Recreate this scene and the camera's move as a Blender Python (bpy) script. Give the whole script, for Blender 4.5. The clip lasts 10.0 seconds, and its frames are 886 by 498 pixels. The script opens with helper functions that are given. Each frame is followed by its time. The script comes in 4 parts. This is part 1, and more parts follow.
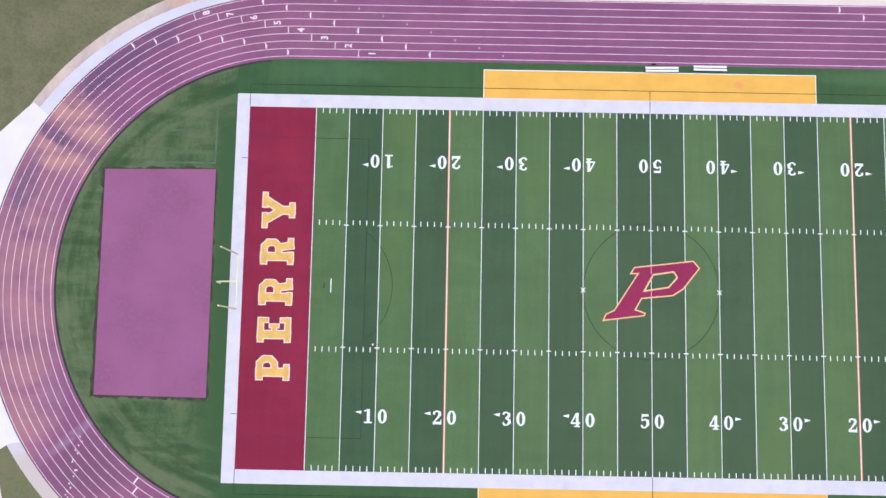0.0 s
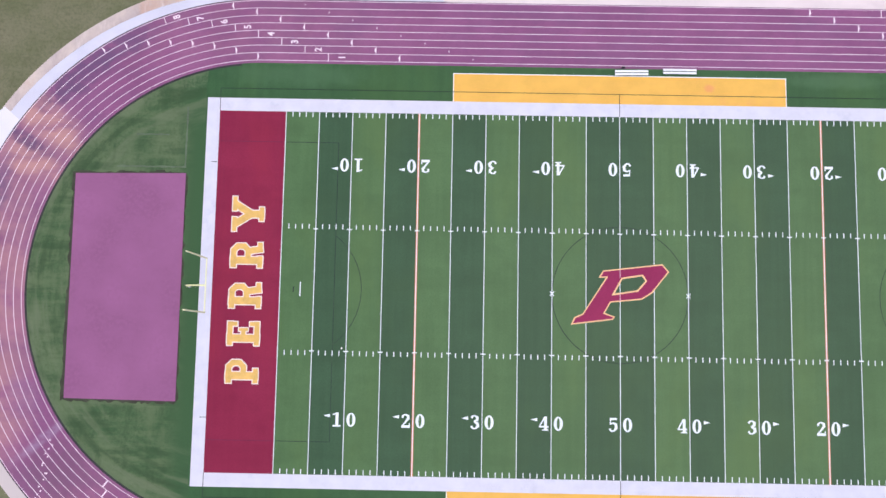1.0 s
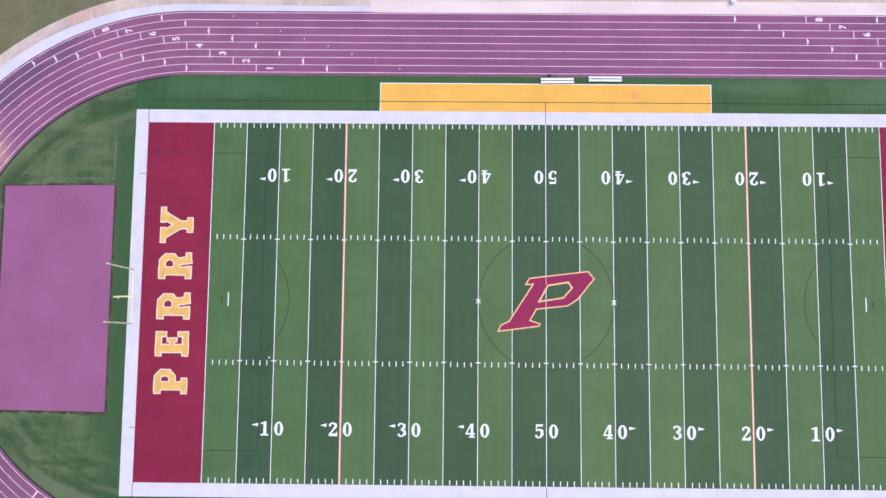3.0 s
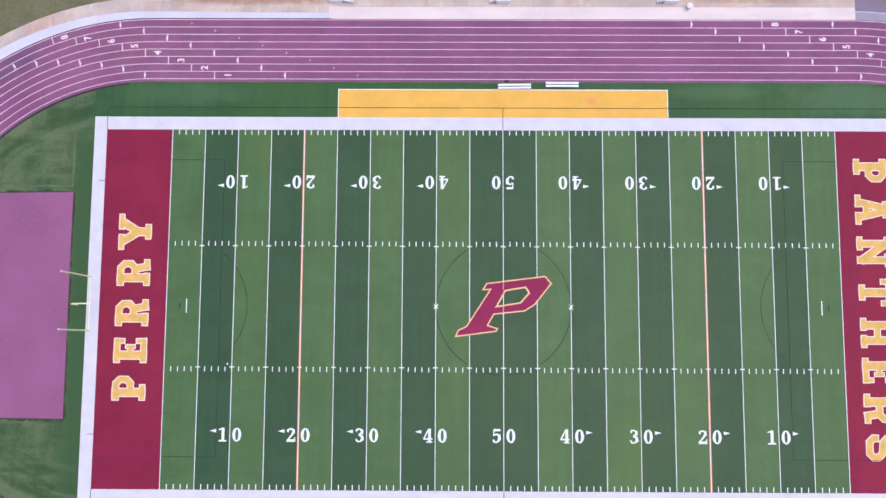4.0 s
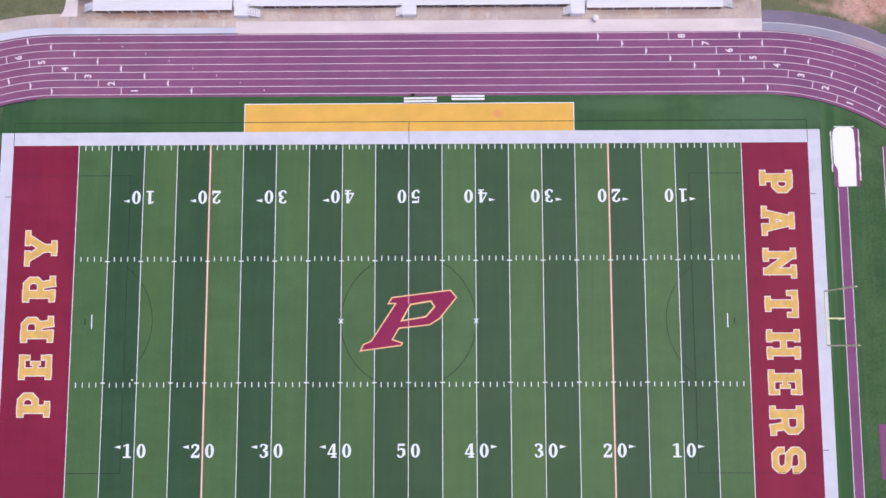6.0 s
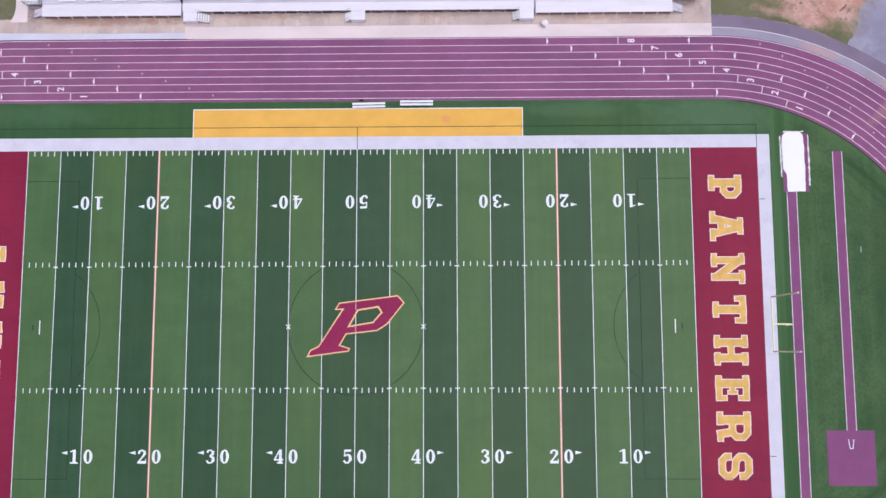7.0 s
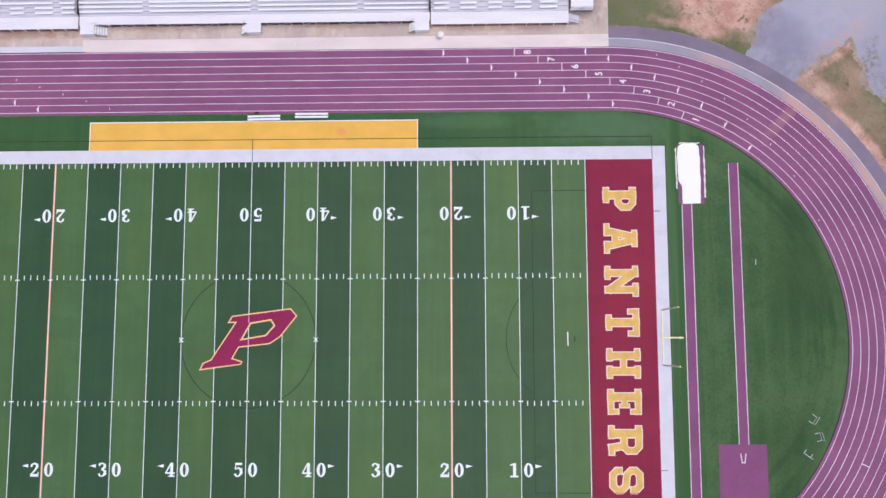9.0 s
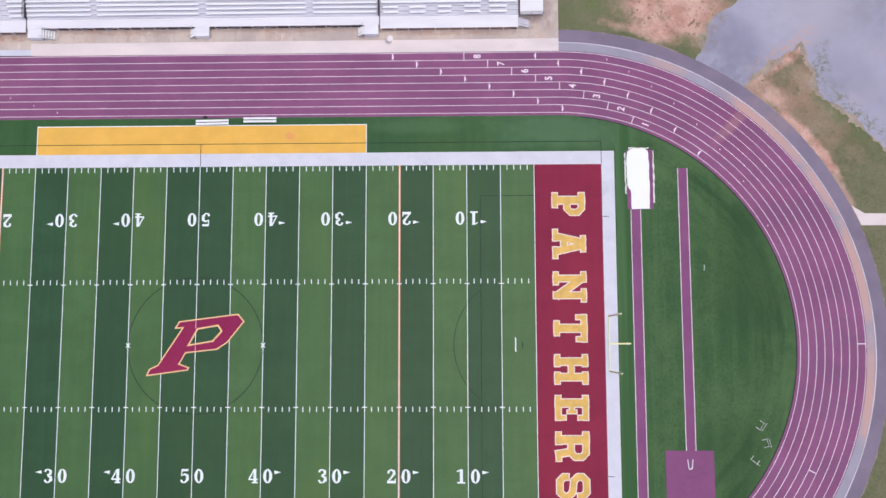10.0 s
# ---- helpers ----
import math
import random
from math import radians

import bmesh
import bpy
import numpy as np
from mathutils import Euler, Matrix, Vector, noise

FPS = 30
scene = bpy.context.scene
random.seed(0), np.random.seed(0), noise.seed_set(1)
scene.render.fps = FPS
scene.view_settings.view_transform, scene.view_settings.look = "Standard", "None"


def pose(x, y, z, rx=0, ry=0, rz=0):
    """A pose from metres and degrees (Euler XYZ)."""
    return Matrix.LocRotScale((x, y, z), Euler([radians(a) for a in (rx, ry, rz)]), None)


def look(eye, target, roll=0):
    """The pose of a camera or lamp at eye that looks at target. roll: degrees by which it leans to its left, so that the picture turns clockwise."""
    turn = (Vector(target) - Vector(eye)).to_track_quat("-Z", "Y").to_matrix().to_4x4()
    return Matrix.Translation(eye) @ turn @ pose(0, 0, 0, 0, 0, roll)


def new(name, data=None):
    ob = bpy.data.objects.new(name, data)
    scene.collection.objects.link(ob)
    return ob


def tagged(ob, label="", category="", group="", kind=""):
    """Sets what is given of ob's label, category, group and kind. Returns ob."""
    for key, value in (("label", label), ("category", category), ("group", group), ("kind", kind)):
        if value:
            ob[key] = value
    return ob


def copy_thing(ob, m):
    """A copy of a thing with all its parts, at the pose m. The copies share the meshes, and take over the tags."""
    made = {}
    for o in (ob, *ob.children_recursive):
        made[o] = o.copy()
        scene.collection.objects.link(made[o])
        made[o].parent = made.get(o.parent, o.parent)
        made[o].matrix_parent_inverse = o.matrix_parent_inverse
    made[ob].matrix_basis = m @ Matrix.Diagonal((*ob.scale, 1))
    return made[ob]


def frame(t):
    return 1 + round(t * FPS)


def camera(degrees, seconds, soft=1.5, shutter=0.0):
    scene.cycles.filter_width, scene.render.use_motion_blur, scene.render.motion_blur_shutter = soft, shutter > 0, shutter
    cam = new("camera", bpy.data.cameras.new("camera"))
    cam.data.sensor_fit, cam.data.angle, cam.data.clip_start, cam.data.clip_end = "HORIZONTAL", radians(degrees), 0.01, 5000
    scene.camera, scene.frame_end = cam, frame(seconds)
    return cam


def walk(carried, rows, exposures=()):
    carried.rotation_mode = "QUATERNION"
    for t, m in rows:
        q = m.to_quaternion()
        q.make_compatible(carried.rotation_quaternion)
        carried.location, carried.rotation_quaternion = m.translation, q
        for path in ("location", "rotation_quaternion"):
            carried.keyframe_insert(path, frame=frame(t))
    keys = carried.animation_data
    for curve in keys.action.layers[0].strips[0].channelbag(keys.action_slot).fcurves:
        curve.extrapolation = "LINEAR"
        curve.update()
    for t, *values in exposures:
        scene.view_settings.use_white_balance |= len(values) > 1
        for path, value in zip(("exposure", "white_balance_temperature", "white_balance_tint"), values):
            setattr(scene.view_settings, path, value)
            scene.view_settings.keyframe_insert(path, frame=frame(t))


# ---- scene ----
from mathutils.geometry import tessellate_polygon

cam = camera(53.21, 10.0, soft=1.5)
# seconds, place in metres, tilt from straight down, roll, heading
ROWS = [
    (0.0, -27.856, -7.730, 118.548, 6.224, -0.030, 1.071),
    (0.5, -25.515, -7.290, 118.718, 6.129, 0.113, 1.087),
    (1.0, -23.036, -6.903, 118.769, 6.098, 0.288, 1.065),
    (1.5, -20.490, -6.600, 118.850, 6.087, 0.443, 0.946),
    (2.0, -17.948, -6.279, 119.038, 6.075, 0.515, 0.802),
    (2.5, -15.417, -5.932, 119.299, 6.059, 0.528, 0.667),
    (4.0, -7.373, -5.097, 119.926, 6.169, 0.373, 0.262),
    (4.5, -4.425, -4.840, 120.069, 6.267, 0.381, 0.106),
    (5.0, -1.226, -4.598, 120.110, 6.373, 0.429, -0.051),
    (5.5, 2.271, -4.206, 119.900, 6.468, 0.509, -0.127),
    (7.0, 13.630, -3.037, 119.637, 6.456, 0.891, -0.140),
    (7.5, 17.636, -2.630, 119.365, 6.476, 1.046, -0.158),
    (8.0, 21.759, -2.176, 119.347, 6.461, 1.267, -0.166),
    (8.5, 25.779, -1.690, 119.259, 6.432, 1.472, -0.169),
    (9.0, 29.583, -1.181, 119.245, 6.391, 1.589, -0.144),
    (9.5, 33.060, -0.616, 119.035, 6.315, 1.576, -0.132),
    (10.0, 36.268, 0.025, 118.748, 6.171, 1.436, -0.134),
]
EXPOSURES = [(0.0, 0.23, 6400, 12.0), (1.5, 0.23, 6305, 15.3), (2.5, 0.23, 6285, 16.2), (4.5, 0.17, 6255, 16.5), (5.5, 0.07, 6295, 16.5), (8.0, 0.02, 6380, 15.7), (10.0, 0.06, 6505, 10.7)]
walk(cam, [(t, pose(x, y, z, tilt, roll, turn)) for t, x, y, z, tilt, roll, turn in ROWS], EXPOSURES)

# ---- light: bright overcast day ----
world = bpy.data.worlds.new("sky")
scene.world = world
world.use_nodes = True
wn = world.node_tree
sky = wn.nodes.new("ShaderNodeTexSky")
sky.sky_type, sky.sun_disc = "NISHITA", False
sky.sun_elevation, sky.sun_rotation = radians(76), radians(100)
sky.dust_density, sky.air_density = 3.0, 1.0
wn.nodes["Background"].inputs["Strength"].default_value = 0.13
wn.links.new(sky.outputs[0], wn.nodes["Background"].inputs["Color"])
sun_data = bpy.data.lights.new("sun", "SUN")
sun_data.energy, sun_data.angle, sun_data.color = 1.32, radians(42), (1.0, 0.95, 0.9)
sun = new("sun", sun_data)
sun.matrix_world = look((24, 6, 110), (0, 0, 0))

YD = 0.9144


# ---- materials ----
def material(name, rough=0.85, metal=0.0):
    m = bpy.data.materials.new(name)
    m.use_nodes = True
    b = m.node_tree.nodes["Principled BSDF"]
    b.inputs["Roughness"].default_value, b.inputs["Metallic"].default_value = rough, metal
    b.inputs["Specular IOR Level"].default_value = 0.25
    return m, m.node_tree.nodes, m.node_tree.links, b


def place(n, l, scale=(1, 1, 1), turn=0.0):
    """World position, scaled."""
    g = n.new("ShaderNodeNewGeometry")
    mp = n.new("ShaderNodeMapping")
    mp.inputs["Scale"].default_value = scale
    mp.inputs["Rotation"].default_value = (0, 0, turn)
    l.new(g.outputs["Position"], mp.inputs["Vector"])
    return mp.outputs["Vector"]


def noise_of(n, l, scale, detail=4.0, stretch=(1, 1, 1), rough=0.55, turn=0.0):
    t = n.new("ShaderNodeTexNoise")
    t.inputs["Scale"].default_value, t.inputs["Detail"].default_value = scale, detail
    t.inputs["Roughness"].default_value = rough
    l.new(place(n, l, stretch, turn), t.inputs["Vector"])
    return t.outputs["Fac"]


def ramp_of(n, l, fac, lo, hi):
    r = n.new("ShaderNodeMapRange")
    r.interpolation_type = "SMOOTHSTEP"
    r.inputs["From Min"].default_value, r.inputs["From Max"].default_value = lo, hi
    l.new(fac, r.inputs["Value"])
    return r.outputs["Result"]


def value(n, l, op, a, b):
    m = n.new("ShaderNodeMath")
    m.operation = op
    for k, v in enumerate((a, b)):
        if isinstance(v, (int, float)):
            m.inputs[k].default_value = v
        else:
            l.new(v, m.inputs[k])
    return m.outputs[0]


def blend(n, l, fac, a, b, how="MIX"):
    m = n.new("ShaderNodeMix")
    m.data_type, m.blend_type = "RGBA", how
    for k, v in ((6, a), (7, b)):
        if isinstance(v, tuple):
            m.inputs[k].default_value = (*v, 1)
        else:
            l.new(v, m.inputs[k])
    if isinstance(fac, (int, float)):
        m.inputs[0].default_value = fac
    else:
        l.new(fac, m.inputs[0])
    return m.outputs[2]


def relief(n, l, b, fac, strength, distance):
    k = n.new("ShaderNodeBump")
    k.inputs["Strength"].default_value, k.inputs["Distance"].default_value = strength, distance
    l.new(fac, k.inputs["Height"])
    l.new(k.outputs[0], b.inputs["Normal"])


def plain(name, colour, rough=0.8, metal=0.0, vary=0.25, coarse=0.35, fine=6.0, stretch=(1, 1, 1), dirt=None, dirt_amount=0.5, bump=0.15):
    """Paint, rubber, concrete: a colour with coarse blotches, fine grain and some dirt."""
    m, n, l, b = material(name, rough, metal)
    dark = tuple(c * (1 - vary) for c in colour)
    light = tuple(min(0.95, c * (1 + vary * 0.6)) for c in colour)
    big = ramp_of(n, l, noise_of(n, l, coarse, 5.0, stretch), 0.3, 0.7)
    col = blend(n, l, big, dark, light)
    grain = noise_of(n, l, fine, 3.0, stretch)
    col = blend(n, l, ramp_of(n, l, grain, 0.35, 0.75), col, colour)
    if dirt:
        patch = ramp_of(n, l, noise_of(n, l, coarse * 0.6, 7.0, stretch, 0.7), 0.52, 0.72)
        col = blend(n, l, value(n, l, "MULTIPLY", patch, dirt_amount), col, dirt)
    l.new(col, b.inputs["Base Color"])
    if bump:
        relief(n, l, b, grain, bump, 0.02)
    return m


def turf(name, colour, other, fine=5.0, streaks=1.0, gloss=0.16, tint=(0.92, 1.0, 0.82)):
    """Artificial grass: rolled along the width of the field, with traffic wear and the sheen of plastic blades."""
    m, n, l, b = material(name, 0.40)
    b.inputs["Specular IOR Level"].default_value = gloss
    b.inputs["Specular Tint"].default_value = (*tint, 1)
    streak = noise_of(n, l, 1.0, 5.0, (1.1, 0.045, 1), 0.6)
    cross = noise_of(n, l, 1.0, 3.0, (0.04, 0.3, 1), 0.5)
    wear = noise_of(n, l, 0.10, 7.0, rough=0.62)
    blotch = noise_of(n, l, 0.30, 6.0, rough=0.6)
    grain = noise_of(n, l, fine, 4.0)
    deep, worn = tuple(c * 0.80 for c in colour), tuple(c * 1.16 for c in other)
    col = blend(n, l, value(n, l, "MULTIPLY", ramp_of(n, l, streak, 0.3, 0.7), streaks), colour, other)
    col = blend(n, l, value(n, l, "MULTIPLY", ramp_of(n, l, wear, 0.42, 0.70), 0.65), col, worn)
    col = blend(n, l, value(n, l, "MULTIPLY", ramp_of(n, l, cross, 0.42, 0.70), 0.35), col, deep)
    col = blend(n, l, value(n, l, "MULTIPLY", ramp_of(n, l, blotch, 0.45, 0.75), 0.45), col, deep)
    col = blend(n, l, value(n, l, "MULTIPLY", ramp_of(n, l, grain, 0.35, 0.75), 0.35), col, tuple(c * 0.65 for c in colour))
    info = n.new("ShaderNodeObjectInfo")
    col = blend(n, l, value(n, l, "MULTIPLY", info.outputs["Random"], 0.35), col, deep)
    sunburnt = ramp_of(n, l, noise_of(n, l, 0.07, 5.0, (1.0, 0.5, 1), 0.6, 0.3), 0.46, 0.70)
    col = blend(n, l, value(n, l, "MULTIPLY", sunburnt, 0.5), col, (other[0] * 1.12, other[1] * 1.0, other[2] * 0.78))
    l.new(col, b.inputs["Base Color"])
    relief(n, l, b, grain, 0.4, 0.03)
    return m


def spot(n, l, cx, cy, rx, ry, wobble=0.5, scale=0.12, lo=0.75, hi=1.25, turn=0.0):
    """1 inside an ellipse on the ground with a ragged rim, 0 outside."""
    g = n.new("ShaderNodeNewGeometry")
    s = n.new("ShaderNodeSeparateXYZ")
    l.new(g.outputs["Position"], s.inputs[0])
    px, py = value(n, l, "SUBTRACT", s.outputs[0], cx), value(n, l, "SUBTRACT", s.outputs[1], cy)
    co, si = math.cos(radians(turn)), math.sin(radians(turn))
    dx = value(n, l, "DIVIDE", value(n, l, "ADD", value(n, l, "MULTIPLY", px, co), value(n, l, "MULTIPLY", py, si)), rx)
    dy = value(n, l, "DIVIDE", value(n, l, "SUBTRACT", value(n, l, "MULTIPLY", py, co), value(n, l, "MULTIPLY", px, si)), ry)
    d = value(n, l, "SQRT", value(n, l, "ADD", value(n, l, "MULTIPLY", dx, dx), value(n, l, "MULTIPLY", dy, dy)), 0.0)
    w = value(n, l, "MULTIPLY", value(n, l, "SUBTRACT", noise_of(n, l, scale, 6.0, rough=0.65), 0.5), 2 * wobble)
    return value(n, l, "SUBTRACT", 1.0, ramp_of(n, l, value(n, l, "ADD", d, w), lo, hi))


def across(n, l):
    g = n.new("ShaderNodeNewGeometry")
    s = n.new("ShaderNodeSeparateXYZ")
    l.new(g.outputs["Position"], s.inputs[0])
    return s.outputs[0]


def mower_arcs(n, l, cx, fine=0.55, along=2.2):
    """Strokes that run round the bend, strongest near the track: factor 0 to 1, and the nearness to the rim."""
    g = n.new("ShaderNodeNewGeometry")
    s = n.new("ShaderNodeSeparateXYZ")
    l.new(g.outputs["Position"], s.inputs[0])
    px = value(n, l, "SUBTRACT", s.outputs[0], cx)
    rad = value(n, l, "SQRT", value(n, l, "ADD", value(n, l, "MULTIPLY", px, px), value(n, l, "MULTIPLY", s.outputs[1], s.outputs[1])), 0.0)
    ang = value(n, l, "ARCTAN2", s.outputs[1], value(n, l, "ABSOLUTE", px, 0.0))
    c = n.new("ShaderNodeCombineXYZ")
    l.new(value(n, l, "MULTIPLY", rad, fine), c.inputs[0])
    l.new(value(n, l, "MULTIPLY", ang, along), c.inputs[1])
    t = n.new("ShaderNodeTexNoise")
    t.inputs["Scale"].default_value, t.inputs["Detail"].default_value, t.inputs["Roughness"].default_value = 1.0, 4.0, 0.55
    l.new(c.outputs[0], t.inputs["Vector"])
    return t.outputs["Fac"], ramp_of(n, l, rad, 20.0, 29.5)


def natural_grass(name, lush, pale, stretch, streak_turn=0.0, bare=(), bare_colour=(0.42, 0.22, 0.15), edge=False, crossed=False, soft=(), rim_colour=(0.150, 0.185, 0.105)):
    m, n, l, b = material(name, 0.95)
    big = noise_of(n, l, 0.09, 7.0, rough=0.65)
    streak = noise_of(n, l, 1.0, 6.0, stretch, 0.6, streak_turn)
    grain = noise_of(n, l, 2.5, 6.0, rough=0.7)
    col = blend(n, l, ramp_of(n, l, big, 0.35, 0.68), lush, pale)
    col = blend(n, l, value(n, l, "MULTIPLY", ramp_of(n, l, streak, 0.42, 0.66), 0.6), col, pale)
    col = blend(n, l, value(n, l, "MULTIPLY", ramp_of(n, l, grain, 0.4, 0.75), 0.5), col, tuple(c * 0.55 for c in lush))
    blot = noise_of(n, l, 0.35, 6.0, rough=0.7)
    col = blend(n, l, value(n, l, "MULTIPLY", ramp_of(n, l, blot, 0.5, 0.72), 0.45), col, tuple(c * 0.7 for c in lush))
    if crossed:
        # mower strokes and scuffs in two directions, fading to plain green towards the field
        for stretch2, turn2, amount in (((0.45, 0.13, 1), -0.25, 0.45), ((0.11, 0.50, 1), 0.15, 0.65)):
            scuff = ramp_of(n, l, noise_of(n, l, 1.0, 4.0, stretch2, 0.55, turn2), 0.50, 0.66)
            col = blend(n, l, value(n, l, "MULTIPLY", scuff, amount), col, pale)
            dark = ramp_of(n, l, noise_of(n, l, 1.3, 4.0, stretch2, 0.55, turn2 + 0.2), 0.50, 0.68)
            col = blend(n, l, value(n, l, "MULTIPLY", dark, 0.6), col, tuple(c * 0.70 for c in lush))
        col = blend(n, l, ramp_of(n, l, across(n, l), -61.0, -57.6), col, (0.050, 0.112, 0.046))
    if edge:
        # mower arcs and a paler ragged rim beside the track
        for cx in (-50.0, 50.0):
            side = ramp_of(n, l, value(n, l, "MULTIPLY", across(n, l), 1.0 if cx > 0 else -1.0), 50.0, 57.0)
            arcs, near = mower_arcs(n, l, cx)
            near = value(n, l, "MULTIPLY", near, side)
            col = blend(n, l, value(n, l, "MULTIPLY", value(n, l, "MULTIPLY", ramp_of(n, l, arcs, 0.48, 0.66), near), 0.75), col, rim_colour)
            col = blend(n, l, value(n, l, "MULTIPLY", value(n, l, "MULTIPLY", ramp_of(n, l, arcs, 0.50, 0.34), near), 0.6), col, tuple(c * 0.6 for c in lush))
            rim = value(n, l, "SUBTRACT", 1.0, spot(n, l, cx, 0.0, 29.6, 29.6, 0.10, 0.3, 0.97, 1.02))
            dry = value(n, l, "MULTIPLY", value(n, l, "MULTIPLY", rim, side), ramp_of(n, l, grain, 0.35, 0.7))
            col = blend(n, l, value(n, l, "MULTIPLY", dry, 0.5), col, tuple(c * 1.15 for c in rim_colour))
    if soft:
        col = blend(n, l, ramp_of(n, l, across(n, l), 57.0, 63.0), blend(n, l, ramp_of(n, l, streak, 0.38, 0.64), (0.048, 0.118, 0.043), (0.082, 0.164, 0.068)), col)
        for cx, cy, rx, ry, amount in soft:
            shade = value(n, l, "MULTIPLY", spot(n, l, cx, cy, rx, ry, 0.9, 0.12, 0.3, 1.3), amount)
            col = blend(n, l, shade, col, tuple(c * 0.66 for c in lush))
    for cx, cy, rx, ry, turn, wobble, kind in bare:
        hole = spot(n, l, cx, cy, rx, ry, wobble, 0.22, 0.55, 1.35, turn)
        if kind == "green":
            col = blend(n, l, value(n, l, "MULTIPLY", value(n, l, "MULTIPLY", hole, ramp_of(n, l, blot, 0.34, 0.62)), 0.75), col, blend(n, l, ramp_of(n, l, grain, 0.3, 0.7), (0.125, 0.160, 0.064), (0.20, 0.215, 0.110)))
            continue
        tuft = ramp_of(n, l, noise_of(n, l, 0.9, 8.0, rough=0.75), 0.54, 0.70)
        soil = blend(n, l, ramp_of(n, l, noise_of(n, l, 0.3, 7.0, rough=0.7), 0.35, 0.65), (bare_colour[0] * 0.85, bare_colour[1] * 0.70, bare_colour[2] * 0.64), tuple(min(0.9, c * 1.15) for c in bare_colour))
        soil = blend(n, l, value(n, l, "MULTIPLY", tuft, 0.6), soil, tuple(c * 0.9 for c in lush))
        patchy = ramp_of(n, l, noise_of(n, l, 0.45, 8.0, rough=0.75), 0.24, 0.52)
        amount = {"clay": 0.95, "worn": 0.55, "trace": 0.28}[kind]
        col = blend(n, l, value(n, l, "MULTIPLY", value(n, l, "MULTIPLY", hole, patchy), amount), col, soil)
    l.new(col, b.inputs["Base Color"])
    relief(n, l, b, grain, 0.6, 0.08)
    return m


def rubber_track():
    m, n, l, b = material("purple_track", 0.75)
    big = ramp_of(n, l, noise_of(n, l, 0.14, 7.0, rough=0.65), 0.35, 0.68)
    col = blend(n, l, big, (0.248, 0.085, 0.189), (0.314, 0.110, 0.233))
    grain = noise_of(n, l, 3.0, 5.0)
    col = blend(n, l, value(n, l, "MULTIPLY", ramp_of(n, l, grain, 0.3, 0.75), 0.35), col, (0.165, 0.064, 0.150))
    # broad tone changes between the laid strips of rubber
    col = blend(n, l, value(n, l, "MULTIPLY", ramp_of(n, l, noise_of(n, l, 1.0, 3.0, (0.10, 0.30, 1), 0.5, 0.15), 0.45, 0.65), 0.35), col, (0.20, 0.092, 0.185))
    # dust over the whole west bend; the last patch paints brightness onto the straight
    dust_lift_grain = ramp_of(n, l, noise_of(n, l, 0.35, 6.0, (1, 1, 1), 0.65), 0.25, 0.70)
    for cx, cy, rx, ry, amount in ((-85.0, 1.0, 8.0, 26.0, 0.62), (-79.0, 20.0, 6.0, 6.0, 0.45), (-70.0, -29.0, 7.0, 5.0, 0.25), (-52.0, 36.0, 24.0, 5.5, 0.18)):
        dust_lift = value(n, l, "MULTIPLY", spot(n, l, cx, cy, rx, ry, 0.5, 0.15, 0.3, 1.4), amount)
        col = blend(n, l, value(n, l, "MULTIPLY", dust_lift, dust_lift_grain), col, (0.43, 0.215, 0.255))
    # clay washed over the lanes in broken bands
    streak = ramp_of(n, l, noise_of(n, l, 1.0, 5.0, (0.12, 0.40, 1), 0.6, -0.75), 0.28, 0.66)
    for cx, cy, rx, ry, turn, amount in ((-78.6, 22.6, 7.0, 2.6, -38, 0.75), (-81.0, 17.2, 6.0, 2.2, -30, 0.7), (-83.5, 0.0, 5.0, 16.0, 0, 0.30), (-83.0, -17.0, 5.0, 6.0, 20, 0.40), (73.2, 30.2, 0.8, 5.0, -42, 0.3)):
        clay = value(n, l, "MULTIPLY", spot(n, l, cx, cy, rx, ry, 0.7, 0.35, 0.4, 1.4, turn), amount)
        col = blend(n, l, value(n, l, "MULTIPLY", clay, streak), col, (0.58, 0.31, 0.26))
    # damp dark patches and a pale scuffed band across the lanes
    for cx, cy, rx, ry, turn, amount, tone in ((-81.4, 19.9, 4.0, 1.0, -30, 0.8, (0.125, 0.070, 0.150)), (-75.0, 28.3, 6.0, 2.0, 38, 0.75, (0.125, 0.072, 0.150)), (-69.0, 33.5, 6.0, 2.0, 28, 0.6, (0.140, 0.078, 0.165)),
                                               (-85.0, 12.5, 1.8, 5.0, -15, 0.65, (0.150, 0.090, 0.180)), (-76.3, -20.4, 5.0, 0.7, 40, 0.38, (0.40, 0.31, 0.44)), (-74.0, -25.0, 6.0, 4.0, 40, 0.6, (0.185, 0.090, 0.150)),
                                               (-79.0, -15.0, 2.0, 3.0, 20, 0.2, (0.27, 0.20, 0.33))):
        stain = value(n, l, "MULTIPLY", spot(n, l, cx, cy, rx, ry, 0.7, 0.5, 0.4, 1.4, turn), amount)
        col = blend(n, l, value(n, l, "MULTIPLY", stain, ramp_of(n, l, noise_of(n, l, 0.8, 7.0, rough=0.7), 0.28, 0.55)), col, tone)
    l.new(col, b.inputs["Base Color"])
    relief(n, l, b, grain, 0.25, 0.01)
    return m


